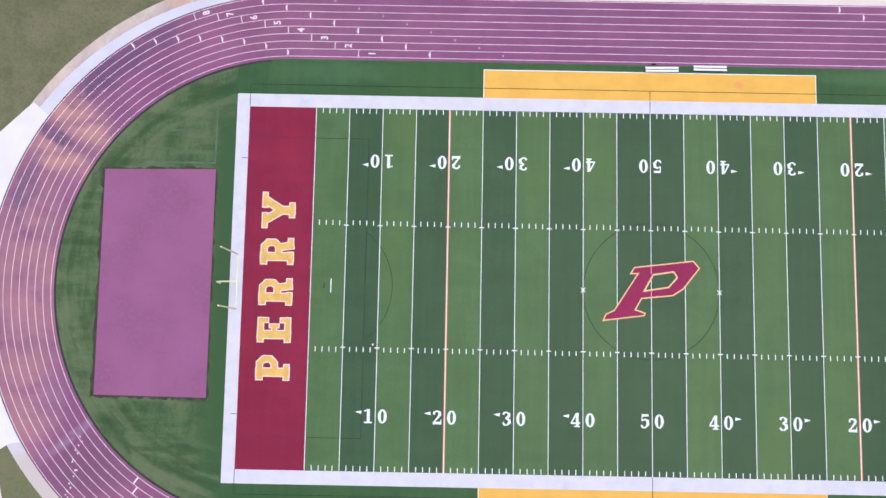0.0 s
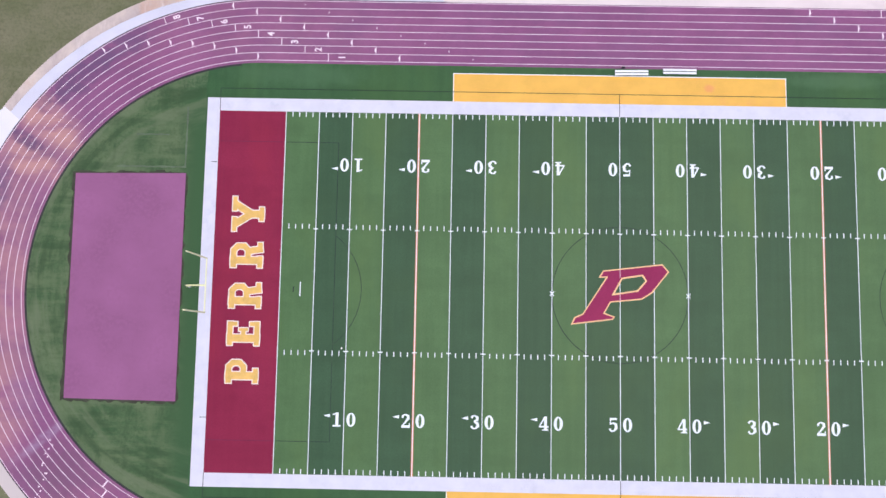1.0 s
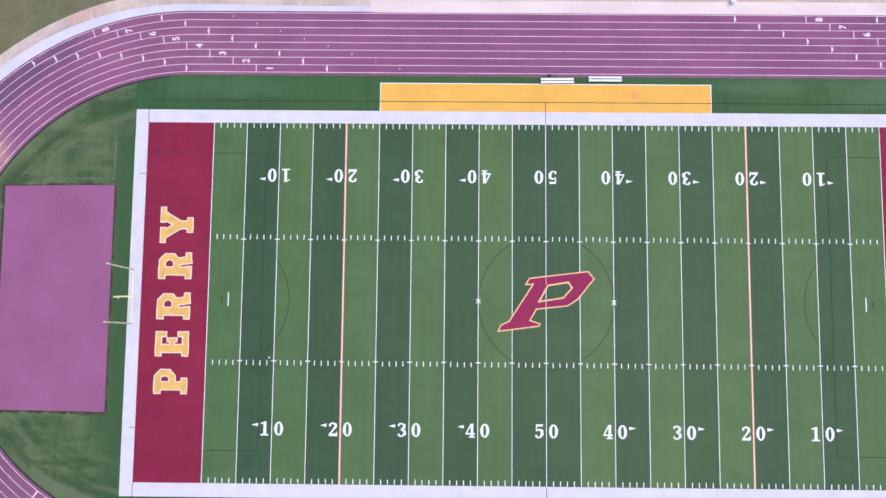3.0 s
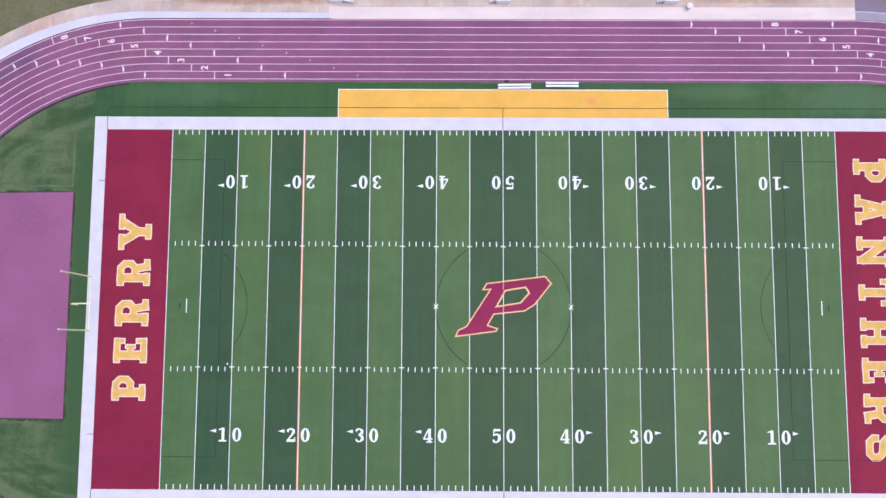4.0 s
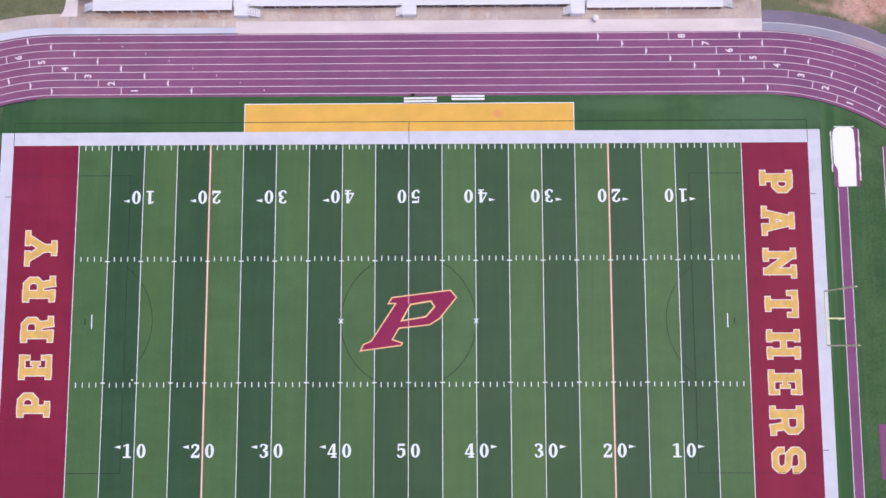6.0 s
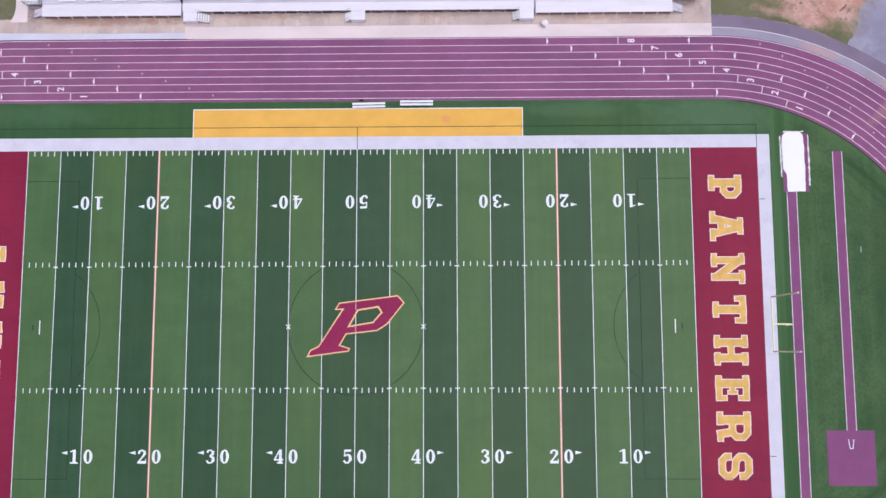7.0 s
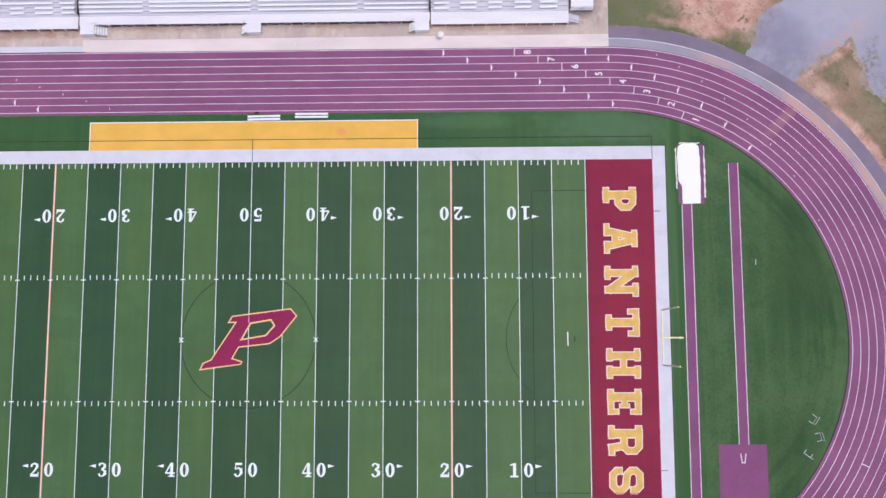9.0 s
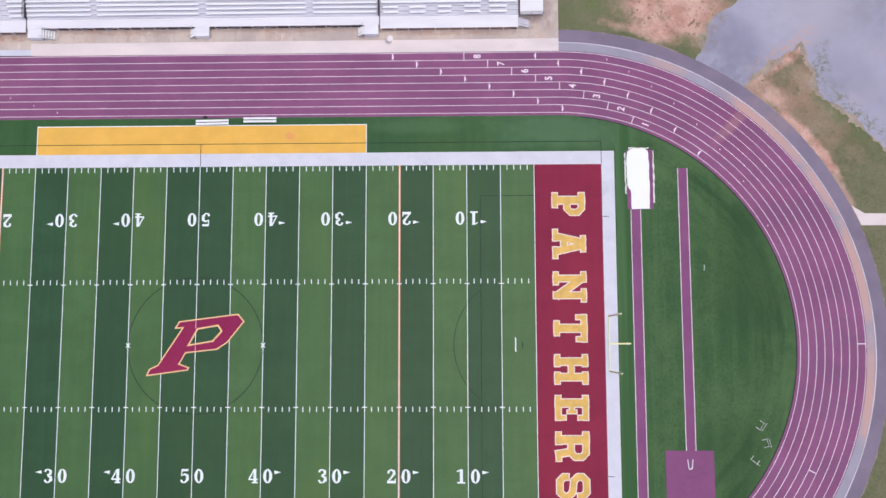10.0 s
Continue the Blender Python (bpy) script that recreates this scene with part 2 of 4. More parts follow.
M_LIGHT = turf("light_green_turf", (0.0745, 0.1545, 0.0600), (0.0880, 0.1745, 0.0700))
M_DARK = turf("dark_green_turf", (0.0365, 0.0890, 0.0445), (0.0440, 0.1030, 0.0520))
M_SIDE = turf("sideline_turf", (0.0440, 0.1120, 0.0455), (0.0580, 0.1390, 0.0580), gloss=0.09)
M_MAROON = turf("maroon_turf", (0.2640, 0.0250, 0.0640), (0.2940, 0.0315, 0.0745), 5.0, 0.5, 0.08, (1.0, 0.6, 0.7))
M_WHITE_TURF = plain("white_turf", (0.70, 0.69, 0.77), 0.9, vary=0.08, coarse=0.5, dirt=(0.53, 0.54, 0.63), dirt_amount=0.6)
M_GOLD_TURF = plain("gold_turf", (0.86, 0.49, 0.105), 0.9, vary=0.10, coarse=0.3, dirt=(0.84, 0.43, 0.14), dirt_amount=0.5)
gm = M_GOLD_TURF.node_tree
gb = gm.nodes["Principled BSDF"]
faded = value(gm.nodes, gm.links, "MULTIPLY", spot(gm.nodes, gm.links, 12.3, 28.6, 0.8, 0.6, 0.6, 0.9, 0.4, 1.3), 0.55)
gm.links.new(blend(gm.nodes, gm.links, faded, gb.inputs["Base Color"].links[0].from_socket, (0.82, 0.30, 0.16)), gb.inputs["Base Color"])
gm = M_SIDE.node_tree
for cx, cy, rx, ry, amount in ((50.0, 29.0, 11.0, 2.6, 0.6), (30.0, 30.0, 8.0, 1.2, 0.4), (-44.0, 29.5, 10.0, 1.6, 0.35), (-30.0, -29.0, 9.0, 1.8, 0.4)):
    gb = gm.nodes["Principled BSDF"]
    pale = value(gm.nodes, gm.links, "MULTIPLY", spot(gm.nodes, gm.links, cx, cy, rx, ry, 1.0, 0.25, 0.3, 1.4), amount)
    gm.links.new(blend(gm.nodes, gm.links, pale, gb.inputs["Base Color"].links[0].from_socket, (0.098, 0.188, 0.098)), gb.inputs["Base Color"])
M_GOLD = plain("gold_turf_letter", (0.80, 0.50, 0.15), 0.9, vary=0.2, coarse=0.8)
M_LINE = plain("white_line", (0.84, 0.89, 0.92), 0.9, vary=0.06, coarse=0.8)
M_EDGE = plain("runway_paint", (0.92, 0.80, 0.86), 0.8, vary=0.12, coarse=0.4)
M_RIM = plain("letter_rim", (0.88, 0.74, 0.69), 0.9, vary=0.06, coarse=0.8)
M_ORANGE = plain("orange_line", (0.74, 0.30, 0.16), 0.9, vary=0.1)
M_BLACK = plain("black_line", (0.028, 0.046, 0.036), 0.9, vary=0.4, coarse=0.5, dirt=(0.060, 0.112, 0.058), dirt_amount=0.75)
M_FAINT = plain("worn_black_line", (0.17, 0.026, 0.066), 0.9, vary=0.3, coarse=0.5)
M_WORN = plain("worn_white_line", (0.66, 0.36, 0.44), 0.9, vary=0.2, coarse=0.7)
M_LOGO = turf("logo_turf", (0.2997, 0.0281, 0.0970), (0.3197, 0.0346, 0.1086), 5.0, 0.5, 0.08, (1.0, 0.6, 0.7))
M_LOGO_RIM = plain("logo_rim", (0.90, 0.56, 0.30), 0.9, vary=0.1)
M_TRACK = rubber_track()
M_PAD = plain("purple_pad", (0.310, 0.114, 0.240), 0.8, vary=0.14, coarse=0.14, fine=2.0, dirt=(0.36, 0.14, 0.28), dirt_amount=0.5)
M_RUNWAY = plain("purple_runway", (0.250, 0.084, 0.198), 0.8, vary=0.14, coarse=0.2, fine=2.0, dirt=(0.30, 0.11, 0.23), dirt_amount=0.5)
M_LANE = plain("lane_paint", (0.97, 0.79, 0.86), 0.8, vary=0.18, coarse=0.25, dirt=(0.66, 0.44, 0.55), dirt_amount=0.5)
M_EDGE_DARK = plain("dark_drain", (0.045, 0.045, 0.045), 0.8, vary=0.4, coarse=0.6)
M_PALE = plain("pale_concrete", (0.81, 0.70, 0.69), 0.9, vary=0.12, coarse=0.3, stretch=(0.4, 1, 1), dirt=(0.68, 0.57, 0.57), dirt_amount=0.6)
M_BLUISH = plain("bluish_concrete", (0.68, 0.67, 0.77), 0.9, vary=0.10, coarse=0.25, dirt=(0.62, 0.56, 0.60), dirt_amount=0.6)
gm = M_BLUISH.node_tree
gb = gm.nodes["Principled BSDF"]
tan = value(gm.nodes, gm.links, "MULTIPLY", spot(gm.nodes, gm.links, -78.0, -29.0, 10.0, 9.0, 0.4, 0.3, 0.6, 1.3), 0.85)
gm.links.new(blend(gm.nodes, gm.links, tan, gb.inputs["Base Color"].links[0].from_socket, (0.60, 0.51, 0.47)), gb.inputs["Base Color"])


def stained_concrete():
    m, n, l, b = material("stained_concrete", 0.9)
    broad = noise_of(n, l, 0.22, 6.0, (1, 0.7, 1), 0.62)
    small = noise_of(n, l, 0.8, 6.0, (1, 0.5, 1), 0.65)
    grain = noise_of(n, l, 3.0, 4.0)
    col = blend(n, l, ramp_of(n, l, broad, 0.32, 0.68), (0.52, 0.43, 0.41), (0.69, 0.58, 0.51))
    clay = ramp_of(n, l, noise_of(n, l, 0.17, 7.0, (1, 0.6, 1), 0.7, 0.4), 0.50, 0.68)
    col = blend(n, l, value(n, l, "MULTIPLY", clay, 0.65), col, (0.58, 0.36, 0.27))
    damp = ramp_of(n, l, small, 0.52, 0.74)
    col = blend(n, l, value(n, l, "MULTIPLY", damp, 0.55), col, (0.34, 0.27, 0.26))
    bleached = ramp_of(n, l, noise_of(n, l, 0.6, 5.0, (1.3, 0.3, 1), 0.6, 0.25), 0.56, 0.74)
    col = blend(n, l, value(n, l, "MULTIPLY", bleached, 0.6), col, (0.80, 0.71, 0.68))
    col = blend(n, l, value(n, l, "MULTIPLY", ramp_of(n, l, grain, 0.35, 0.75), 0.2), col, (0.45, 0.36, 0.33))
    for cx, cy, rx, ry, amount in ((46.2, 46.6, 2.4, 2.2, 0.7), (-40.0, 43.2, 5.0, 0.7, 0.6), (-33.0, 43.0, 4.0, 0.6, 0.5), (-46.0, 45.0, 1.2, 3.0, 0.6)):
        dark = value(n, l, "MULTIPLY", spot(n, l, cx, cy, rx, ry, 1.0, 0.5, 0.4, 1.4), amount)
        col = blend(n, l, dark, col, (0.30, 0.22, 0.21))
    rust = ramp_of(n, l, noise_of(n, l, 1.0, 6.0, (0.7, 1.4, 1), 0.65), 0.36, 0.60)
    for cx, cy, rx, ry, amount in ((-37.0, 42.85, 10.0, 0.55, 0.85), (-27.5, 42.9, 3.0, 0.5, 0.7), (-12.0, 43.55, 8.0, 0.4, 0.6), (12.0, 43.6, 9.0, 0.35, 0.5), (35.0, 43.0, 8.0, 0.35, 0.6)):
        run_off = value(n, l, "MULTIPLY", spot(n, l, cx, cy, rx, ry, 0.8, 0.5, 0.4, 1.5), amount)
        col = blend(n, l, value(n, l, "MULTIPLY", run_off, rust), col, (0.47, 0.28, 0.20))
    l.new(col, b.inputs["Base Color"])
    relief(n, l, b, grain, 0.15, 0.02)
    return m


M_TAN = stained_concrete()
M_PLAZA = plain("white_concrete", (0.82, 0.79, 0.80), 0.9, vary=0.06, coarse=0.2, dirt=(0.74, 0.70, 0.70), dirt_amount=0.5)
M_CLAY_PATH = plain("clay_stained_gutter", (0.37, 0.34, 0.42), 0.9, vary=0.16, coarse=0.2, dirt=(0.44, 0.32, 0.33), dirt_amount=0.8)
gm = M_CLAY_PATH.node_tree
for cx, cy, rx, ry, turn, amount in ((77.4, 29.5, 7.0, 1.8, -45, 0.85), (64.0, 38.5, 3.2, 1.4, -20, 0.55), (84.4, 22.0, 6.0, 1.6, -62, 0.8), (88.6, 9.0, 8.0, 1.8, -80, 0.85), (89.4, -9.0, 1.8, 12.0, 5, 0.85)):
    gb = gm.nodes["Principled BSDF"]
    wash = value(gm.nodes, gm.links, "MULTIPLY", spot(gm.nodes, gm.links, cx, cy, rx, ry, 0.8, 0.3, 0.4, 1.4, turn), amount)
    gm.links.new(blend(gm.nodes, gm.links, wash, gb.inputs["Base Color"].links[0].from_socket, (0.60, 0.37, 0.33)), gb.inputs["Base Color"])
M_ASPHALT = plain("old_asphalt", (0.235, 0.192, 0.262), 0.9, vary=0.2, coarse=0.18, dirt=(0.36, 0.26, 0.28), dirt_amount=0.6)
M_KERB = plain("grey_kerb", (0.66, 0.62, 0.69), 0.9, vary=0.2)
M_SHOULDER = plain("gravel_shoulder", (0.40, 0.32, 0.26), 0.95, vary=0.3, coarse=0.5, fine=2.0, dirt=(0.22, 0.22, 0.11), dirt_amount=0.9)
M_LOT = plain("grey_parking_asphalt", (0.385, 0.370, 0.465), 0.9, vary=0.26, coarse=0.06, fine=0.5, dirt=(0.50, 0.42, 0.45), dirt_amount=0.9)
gm = M_LOT.node_tree
for cx, cy, rx, ry, turn, amount, tone in ((73.5, 41.0, 5.0, 3.4, -50, 0.6, (0.265, 0.250, 0.345)), (84.5, 46.0, 7.0, 5.0, 20, 0.5, (0.47, 0.44, 0.50)), (90.0, 36.0, 6.0, 3.0, -40, 0.4, (0.30, 0.29, 0.37))):
    gb = gm.nodes["Principled BSDF"]
    tone_patch = value(gm.nodes, gm.links, "MULTIPLY", spot(gm.nodes, gm.links, cx, cy, rx, ry, 0.9, 0.25, 0.1, 1.5, turn), amount)
    gm.links.new(blend(gm.nodes, gm.links, tone_patch, gb.inputs["Base Color"].links[0].from_socket, tone), gb.inputs["Base Color"])
speck = ramp_of(gm.nodes, gm.links, noise_of(gm.nodes, gm.links, 1.3, 8.0, rough=0.75), 0.46, 0.60)
for cx, cy, rx, ry, turn, amount, tone in ((81.8, 41.2, 4.5, 1.6, 38, 0.9, (0.56, 0.37, 0.33)), (84.9, 37.5, 1.5, 3.6, -12, 0.8, (0.20, 0.20, 0.115)), (89.6, 31.2, 6.0, 1.3, -43, 0.8, (0.19, 0.20, 0.10)), (78.0, 39.2, 4.0, 1.0, 36, 0.7, (0.50, 0.35, 0.33)),
                                           (71.0, 43.0, 1.2, 3.6, -25, 0.75, (0.30, 0.24, 0.20)), (72.5, 37.0, 3.6, 1.1, -32, 0.6, (0.25, 0.23, 0.35))):
    gb = gm.nodes["Principled BSDF"]
    thin = value(gm.nodes, gm.links, "MULTIPLY", spot(gm.nodes, gm.links, cx, cy, rx, ry, 0.9, 0.5, 0.3, 1.3, turn), amount)
    gm.links.new(blend(gm.nodes, gm.links, value(gm.nodes, gm.links, "MULTIPLY", thin, speck), gb.inputs["Base Color"].links[0].from_socket, tone), gb.inputs["Base Color"])
M_GRASS = natural_grass("outer_grass", (0.140, 0.152, 0.076), (0.216, 0.205, 0.126), (0.25, 0.25, 1), bare=(
    (54.5, 46.5, 5.0, 4.0, 0, 0.7, "green"), (65.6, 46.0, 8.0, 4.6, -12, 0.8, "clay"), (62.5, 42.6, 6.0, 0.9, -14, 0.9, "worn"), (67.2, 40.8, 2.2, 1.6, -30, 0.8, "green"),
    (79.6, 38.9, 5.6, 1.3, 33, 0.6, "clay"), (76.8, 34.6, 4.0, 1.8, -25, 1.0, "worn"), (82.6, 27.6, 6.0, 1.1, -52, 1.0, "clay"), (87.2, 20.0, 5.0, 0.9, -68, 0.9, "worn"),
    (82.6, 32.0, 8.0, 3.6, -50, 1.1, "trace"), (87.0, 31.6, 8.0, 1.5, -45, 0.7, "green"), (82.6, 35.8, 2.2, 3.6, -20, 0.8, "trace"), (-83.5, -27.5, 5.0, 5.0, 0, 0.4, "green")), bare_colour=(0.64, 0.41, 0.35))
M_INFIELD = natural_grass("infield_grass", (0.046, 0.110, 0.044), (0.088, 0.160, 0.066), (0.8, 0.016, 1), edge=True, rim_colour=(0.096, 0.168, 0.068),
    soft=((74.0, 10.0, 6.0, 14.0, 0.55), (72.0, -14.0, 5.0, 8.0, 0.4)))
M_INFIELD_WEST = natural_grass("worn_infield_grass", (0.056, 0.118, 0.048), (0.128, 0.178, 0.088), (0.16, 0.9, 1), 0.15, edge=True, crossed=True)
M_CHALK = plain("faded_chalk", (0.125, 0.165, 0.105), 0.95, vary=0.3, coarse=0.5)
M_SOIL = plain("dark_soil", (0.060, 0.062, 0.042), 0.95, vary=0.4, coarse=0.6)
M_WEED = plain("dry_weeds", (0.260, 0.215, 0.130), 0.9, vary=0.4)
M_SHRUB = plain("dry_brown_leaves", (0.10, 0.065, 0.040), 0.9, vary=0.4)
M_SAND = plain("white_cover", (0.95, 0.95, 0.95), 0.7, vary=0.02)
M_SPILL = plain("spilled_sand", (0.80, 0.76, 0.74), 0.95, vary=0.15)
M_ALU = plain("aluminium_plank", (0.66, 0.64, 0.72), 0.5, 0.0, vary=0.10, coarse=0.6, stretch=(0.2, 1, 1))
M_DECK = plain("aluminium_deck", (0.86, 0.83, 0.88), 0.5, 0.0, vary=0.08, coarse=0.6, stretch=(0.2, 1, 1))
M_SEAT = plain("aluminium_seat", (0.90, 0.89, 0.93), 0.45, 0.0, vary=0.05, coarse=0.6, stretch=(0.2, 1, 1))
# near-black brown that paints the shade below the main walkway
M_UNDERSHADE = plain("brown_backing", (0.12, 0.080, 0.070), 0.9, vary=0.4, coarse=0.5)
# blotchy brown that paints the shaded gap between the wing posts
M_BROWN_SHADE = plain("rust_stained_board", (0.34, 0.20, 0.165), 0.9, vary=0.45, coarse=0.5, fine=3.0, dirt=(0.14, 0.085, 0.075), dirt_amount=0.9)
M_STAKE = plain("pale_plastic", (0.50, 0.58, 0.58), 0.6, vary=0.1)
M_STEEL = plain("galvanised_steel", (0.45, 0.44, 0.48), 0.5, 0.6, vary=0.15)
M_DARKRAIL = plain("dark_rail", (0.07, 0.06, 0.07), 0.6, vary=0.2)
M_CREAM = plain("sun_bleached_steel", (0.95, 0.93, 0.62), 0.5, vary=0.05)
M_YELLOW = plain("yellow_steel", (0.94, 0.92, 0.50), 0.5, vary=0.06)
M_BENCH = plain("white_bench", (0.90, 0.90, 0.92), 0.5, vary=0.04)
M_HURDLE = plain("dull_white_hurdle", (0.55, 0.58, 0.55), 0.6, vary=0.1)
M_BAG = plain("black_canvas", (0.05, 0.03, 0.05), 0.9)
M_LID = plain("pinkish_white_plastic", (0.90, 0.80, 0.80), 0.7)
M_BALL = plain("white_leather", (0.82, 0.82, 0.80), 0.6)


# ---- builders ----
def obj(name, bm, mat, parent=None, label=""):
    me = bpy.data.meshes.new(name)
    bm.normal_update()
    bm.to_mesh(me)
    bm.free()
    me.materials.append(mat)
    ob = new(name, me)
    if parent:
        ob.parent = parent
    if label:
        ob["label"] = label
    return ob


def part(name, bm, mat, parent, label=""):
    return obj(name, bm, mat, parent, label)


def twin(ob, m, parent):
    """Another piece on the same mesh."""
    o = new(ob.name, ob.data)
    o.parent = parent
    o.matrix_basis = m
    return o


def holder(name, label, category, group="", kind="", at=(0, 0, 0)):
    ob = new(name)
    ob.location = at
    ob.empty_display_size = 0.2
    return tagged(ob, label, category, group, kind)


def prism(bm, pts, z0, z1):
    """A polygon, counter-clockwise from above, from z0 up to z1."""
    top = [bm.verts.new((x, y, z1)) for x, y in pts]
    bm.faces.new(top)
    if z1 - z0 > 1e-6:
        low = [bm.verts.new((x, y, z0)) for x, y in pts]
        k = len(pts)
        for i in range(k):
            bm.faces.new((low[i], low[(i + 1) % k], top[(i + 1) % k], top[i]))
    return bm


def box(bm, x0, y0, z0, x1, y1, z1, bevel=0.0):
    s = bmesh.ops.create_cube(bm, size=1.0, matrix=Matrix.Translation(((x0 + x1) / 2, (y0 + y1) / 2, (z0 + z1) / 2)) @ Matrix.Diagonal((x1 - x0, y1 - y0, z1 - z0, 1)))
    if bevel:
        es = {e for v in s["verts"] for e in v.link_edges}
        bmesh.ops.bevel(bm, geom=list(es), offset=bevel, segments=1, affect="EDGES")
    return bm


def slab(x0, y0, x1, y1, z0, z1):
    return prism(bmesh.new(), [(x0, y0), (x1, y0), (x1, y1), (x0, y1)], z0, z1)


def tube(bm, pts, radius, sides=8):
    """A round bar along points."""
    pts = [Vector(p) for p in pts]
    rings = []
    for i, p in enumerate(pts):
        d = (pts[min(i + 1, len(pts) - 1)] - pts[max(i - 1, 0)]).normalized()
        a = d.orthogonal().normalized() if i == 0 else (side - d * side.dot(d)).normalized()
        side = a
        b = d.cross(a)
        rings.append([bm.verts.new(p + (a * math.cos(t) + b * math.sin(t)) * radius) for t in (2 * math.pi * k / sides for k in range(sides))])
    for r, s in zip(rings, rings[1:]):
        for k in range(sides):
            bm.faces.new((r[k], r[(k + 1) % sides], s[(k + 1) % sides], s[k]))
    bm.faces.new(rings[0][::-1])
    bm.faces.new(rings[-1])
    return bm


HALF = 48.92  # half the straight


def oval(r, n=72):
    """Points on the closed oval at radius r, counter-clockwise."""
    right = [(HALF + r * math.cos(a), r * math.sin(a)) for a in (math.pi * (k / n - 0.5) for k in range(n + 1))]
    return right + [(-x, -y) for x, y in right]


def arc(cx, cy, r, a0, a1, n=48):
    return [(cx + r * math.cos(radians(a0 + (a1 - a0) * k / n)), cy + r * math.sin(radians(a0 + (a1 - a0) * k / n))) for k in range(n + 1)]


def ribbon(inner, outer, z, closed=False, skirt=0.0):
    """A flat band between two lines of points; the outer line lies to the right of the way of travel."""
    bm = bmesh.new()
    a = [bm.verts.new((x, y, z)) for x, y in inner]
    b = [bm.verts.new((x, y, z)) for x, y in outer]
    k = len(a)
    for i in range(k if closed else k - 1):
        j = (i + 1) % k
        bm.faces.new((a[i], b[i], b[j], a[j]))
    if skirt:
        for row, flip in ((a, False), (b, True)):
            low = [bm.verts.new((v.co.x, v.co.y, z - skirt)) for v in row]
            for i in range(k if closed else k - 1):
                j = (i + 1) % k
                f = (low[i], row[i], row[j], low[j])
                bm.faces.new(f[::-1] if flip else f)
    return bm


def stroke(bm, pts, width, z, extend=0.0, widths=None):
    """A flat painted stroke with mitred corners."""
    p = [Vector(q).to_2d() for q in pts]
    d = [(b - a).normalized() for a, b in zip(p, p[1:])]
    p[0] = p[0] - d[0] * extend
    p[-1] = p[-1] + d[-1] * extend
    rows = []
    for i, q in enumerate(p):
        u = d[max(i - 1, 0)]
        v = d[min(i, len(d) - 1)]
        na, nb = Vector((-u.y, u.x)), Vector((-v.y, v.x))
        mit = (na + nb).normalized()
        w = (widths[i] if widths else width) / 2 + (extend if widths else 0)
        mit = mit * (w / max(0.45, mit.dot(na)))
        rows.append((bm.verts.new((q.x - mit.x, q.y - mit.y, z)), bm.verts.new((q.x + mit.x, q.y + mit.y, z))))
    for (a, b), (c, e) in zip(rows, rows[1:]):
        bm.faces.new((a, c, e, b))
    return bm


def moved(bm, fn):
    for v in bm.verts:
        v.co.x, v.co.y = fn(v.co.x, v.co.y)
    bmesh.ops.recalc_face_normals(bm, faces=bm.faces)
    for f in bm.faces:
        f.normal_update()
        if f.normal.z < 0:
            f.normal_flip()
    return bm


def inset(pts, d):
    """The closed outline moved inward by d (counter-clockwise points)."""
    out = []
    for a, b, c in zip(pts[-1:] + pts[:-1], pts, pts[1:] + pts[:1]):
        u, v = (Vector(b) - Vector(a)).normalized(), (Vector(c) - Vector(b)).normalized()
        na, nb = Vector((-u.y, u.x)), Vector((-v.y, v.x))
        m = (na + nb).normalized()
        m = m * (d / max(0.35, m.dot(na)))
        out.append((b[0] + m.x, b[1] + m.y))
    return out


# ---- ground, track and paving ----
def ragged(pts, step, amp, seed):
    """The polygon's outline, cut into short steps and roughened."""
    rnd = random.Random(seed)
    out = []
    for (x0, y0), (x1, y1) in zip(pts, pts[1:] + pts[:1]):
        d = math.hypot(x1 - x0, y1 - y0)
        k = max(1, min(40, int(d / step)))
        for i in range(k):
            f = i / k
            out.append((x0 + (x1 - x0) * f + rnd.uniform(-amp, amp), y0 + (y1 - y0) * f + rnd.uniform(-amp, amp)))
    return out


def crumbled(pts, amount, seed, least=0.22):
    """A broken edge: every side is halved and pushed aside again and again; sides over 40 m stay straight."""
    rnd = random.Random(seed)
    out = []
    for a, b in zip(pts, pts[1:] + pts[:1]):
        side = [a, b]
        while least < math.dist(side[0], side[1]) < 40:
            nxt = [side[0]]
            for p, q in zip(side, side[1:]):
                d, k = math.dist(p, q), rnd.uniform(-amount, amount)
                nxt += [((p[0] + q[0]) / 2 - (q[1] - p[1]) * k, (p[1] + q[1]) / 2 + (q[0] - p[0]) * k), q]
            side = nxt
        out += side[:-1]
    return out


def structure(name, bm, mat, label, category):
    return tagged(obj(name, bm, mat), label, category, kind="structure")


structure("ground", slab(-2500, -2500, 2500, 2500, -0.06, -0.06), M_GRASS, "dry olive grass with bare clay patches round the stadium", "ground")
structure("infield_grass", prism(bmesh.new(), oval(31.25), -0.06, -0.03), M_INFIELD, "mown green grass inside the running track", "grass")
west = arc(-HALF, 0, 31.25, 104, 256, 60)
structure("infield_grass_west", prism(bmesh.new(), west, -0.03, -0.024), M_INFIELD_WEST, "worn patchy grass round the purple pad", "grass")
structure("sideline_turf", prism(bmesh.new(), ragged([(-56.75, -31.1), (56.75, -31.1), (56.75, 31.1), (-56.75, 31.1)], 0.6, 0.10, 3), -0.03, -0.018), M_SIDE, "dark green artificial turf round the football field", "turf")

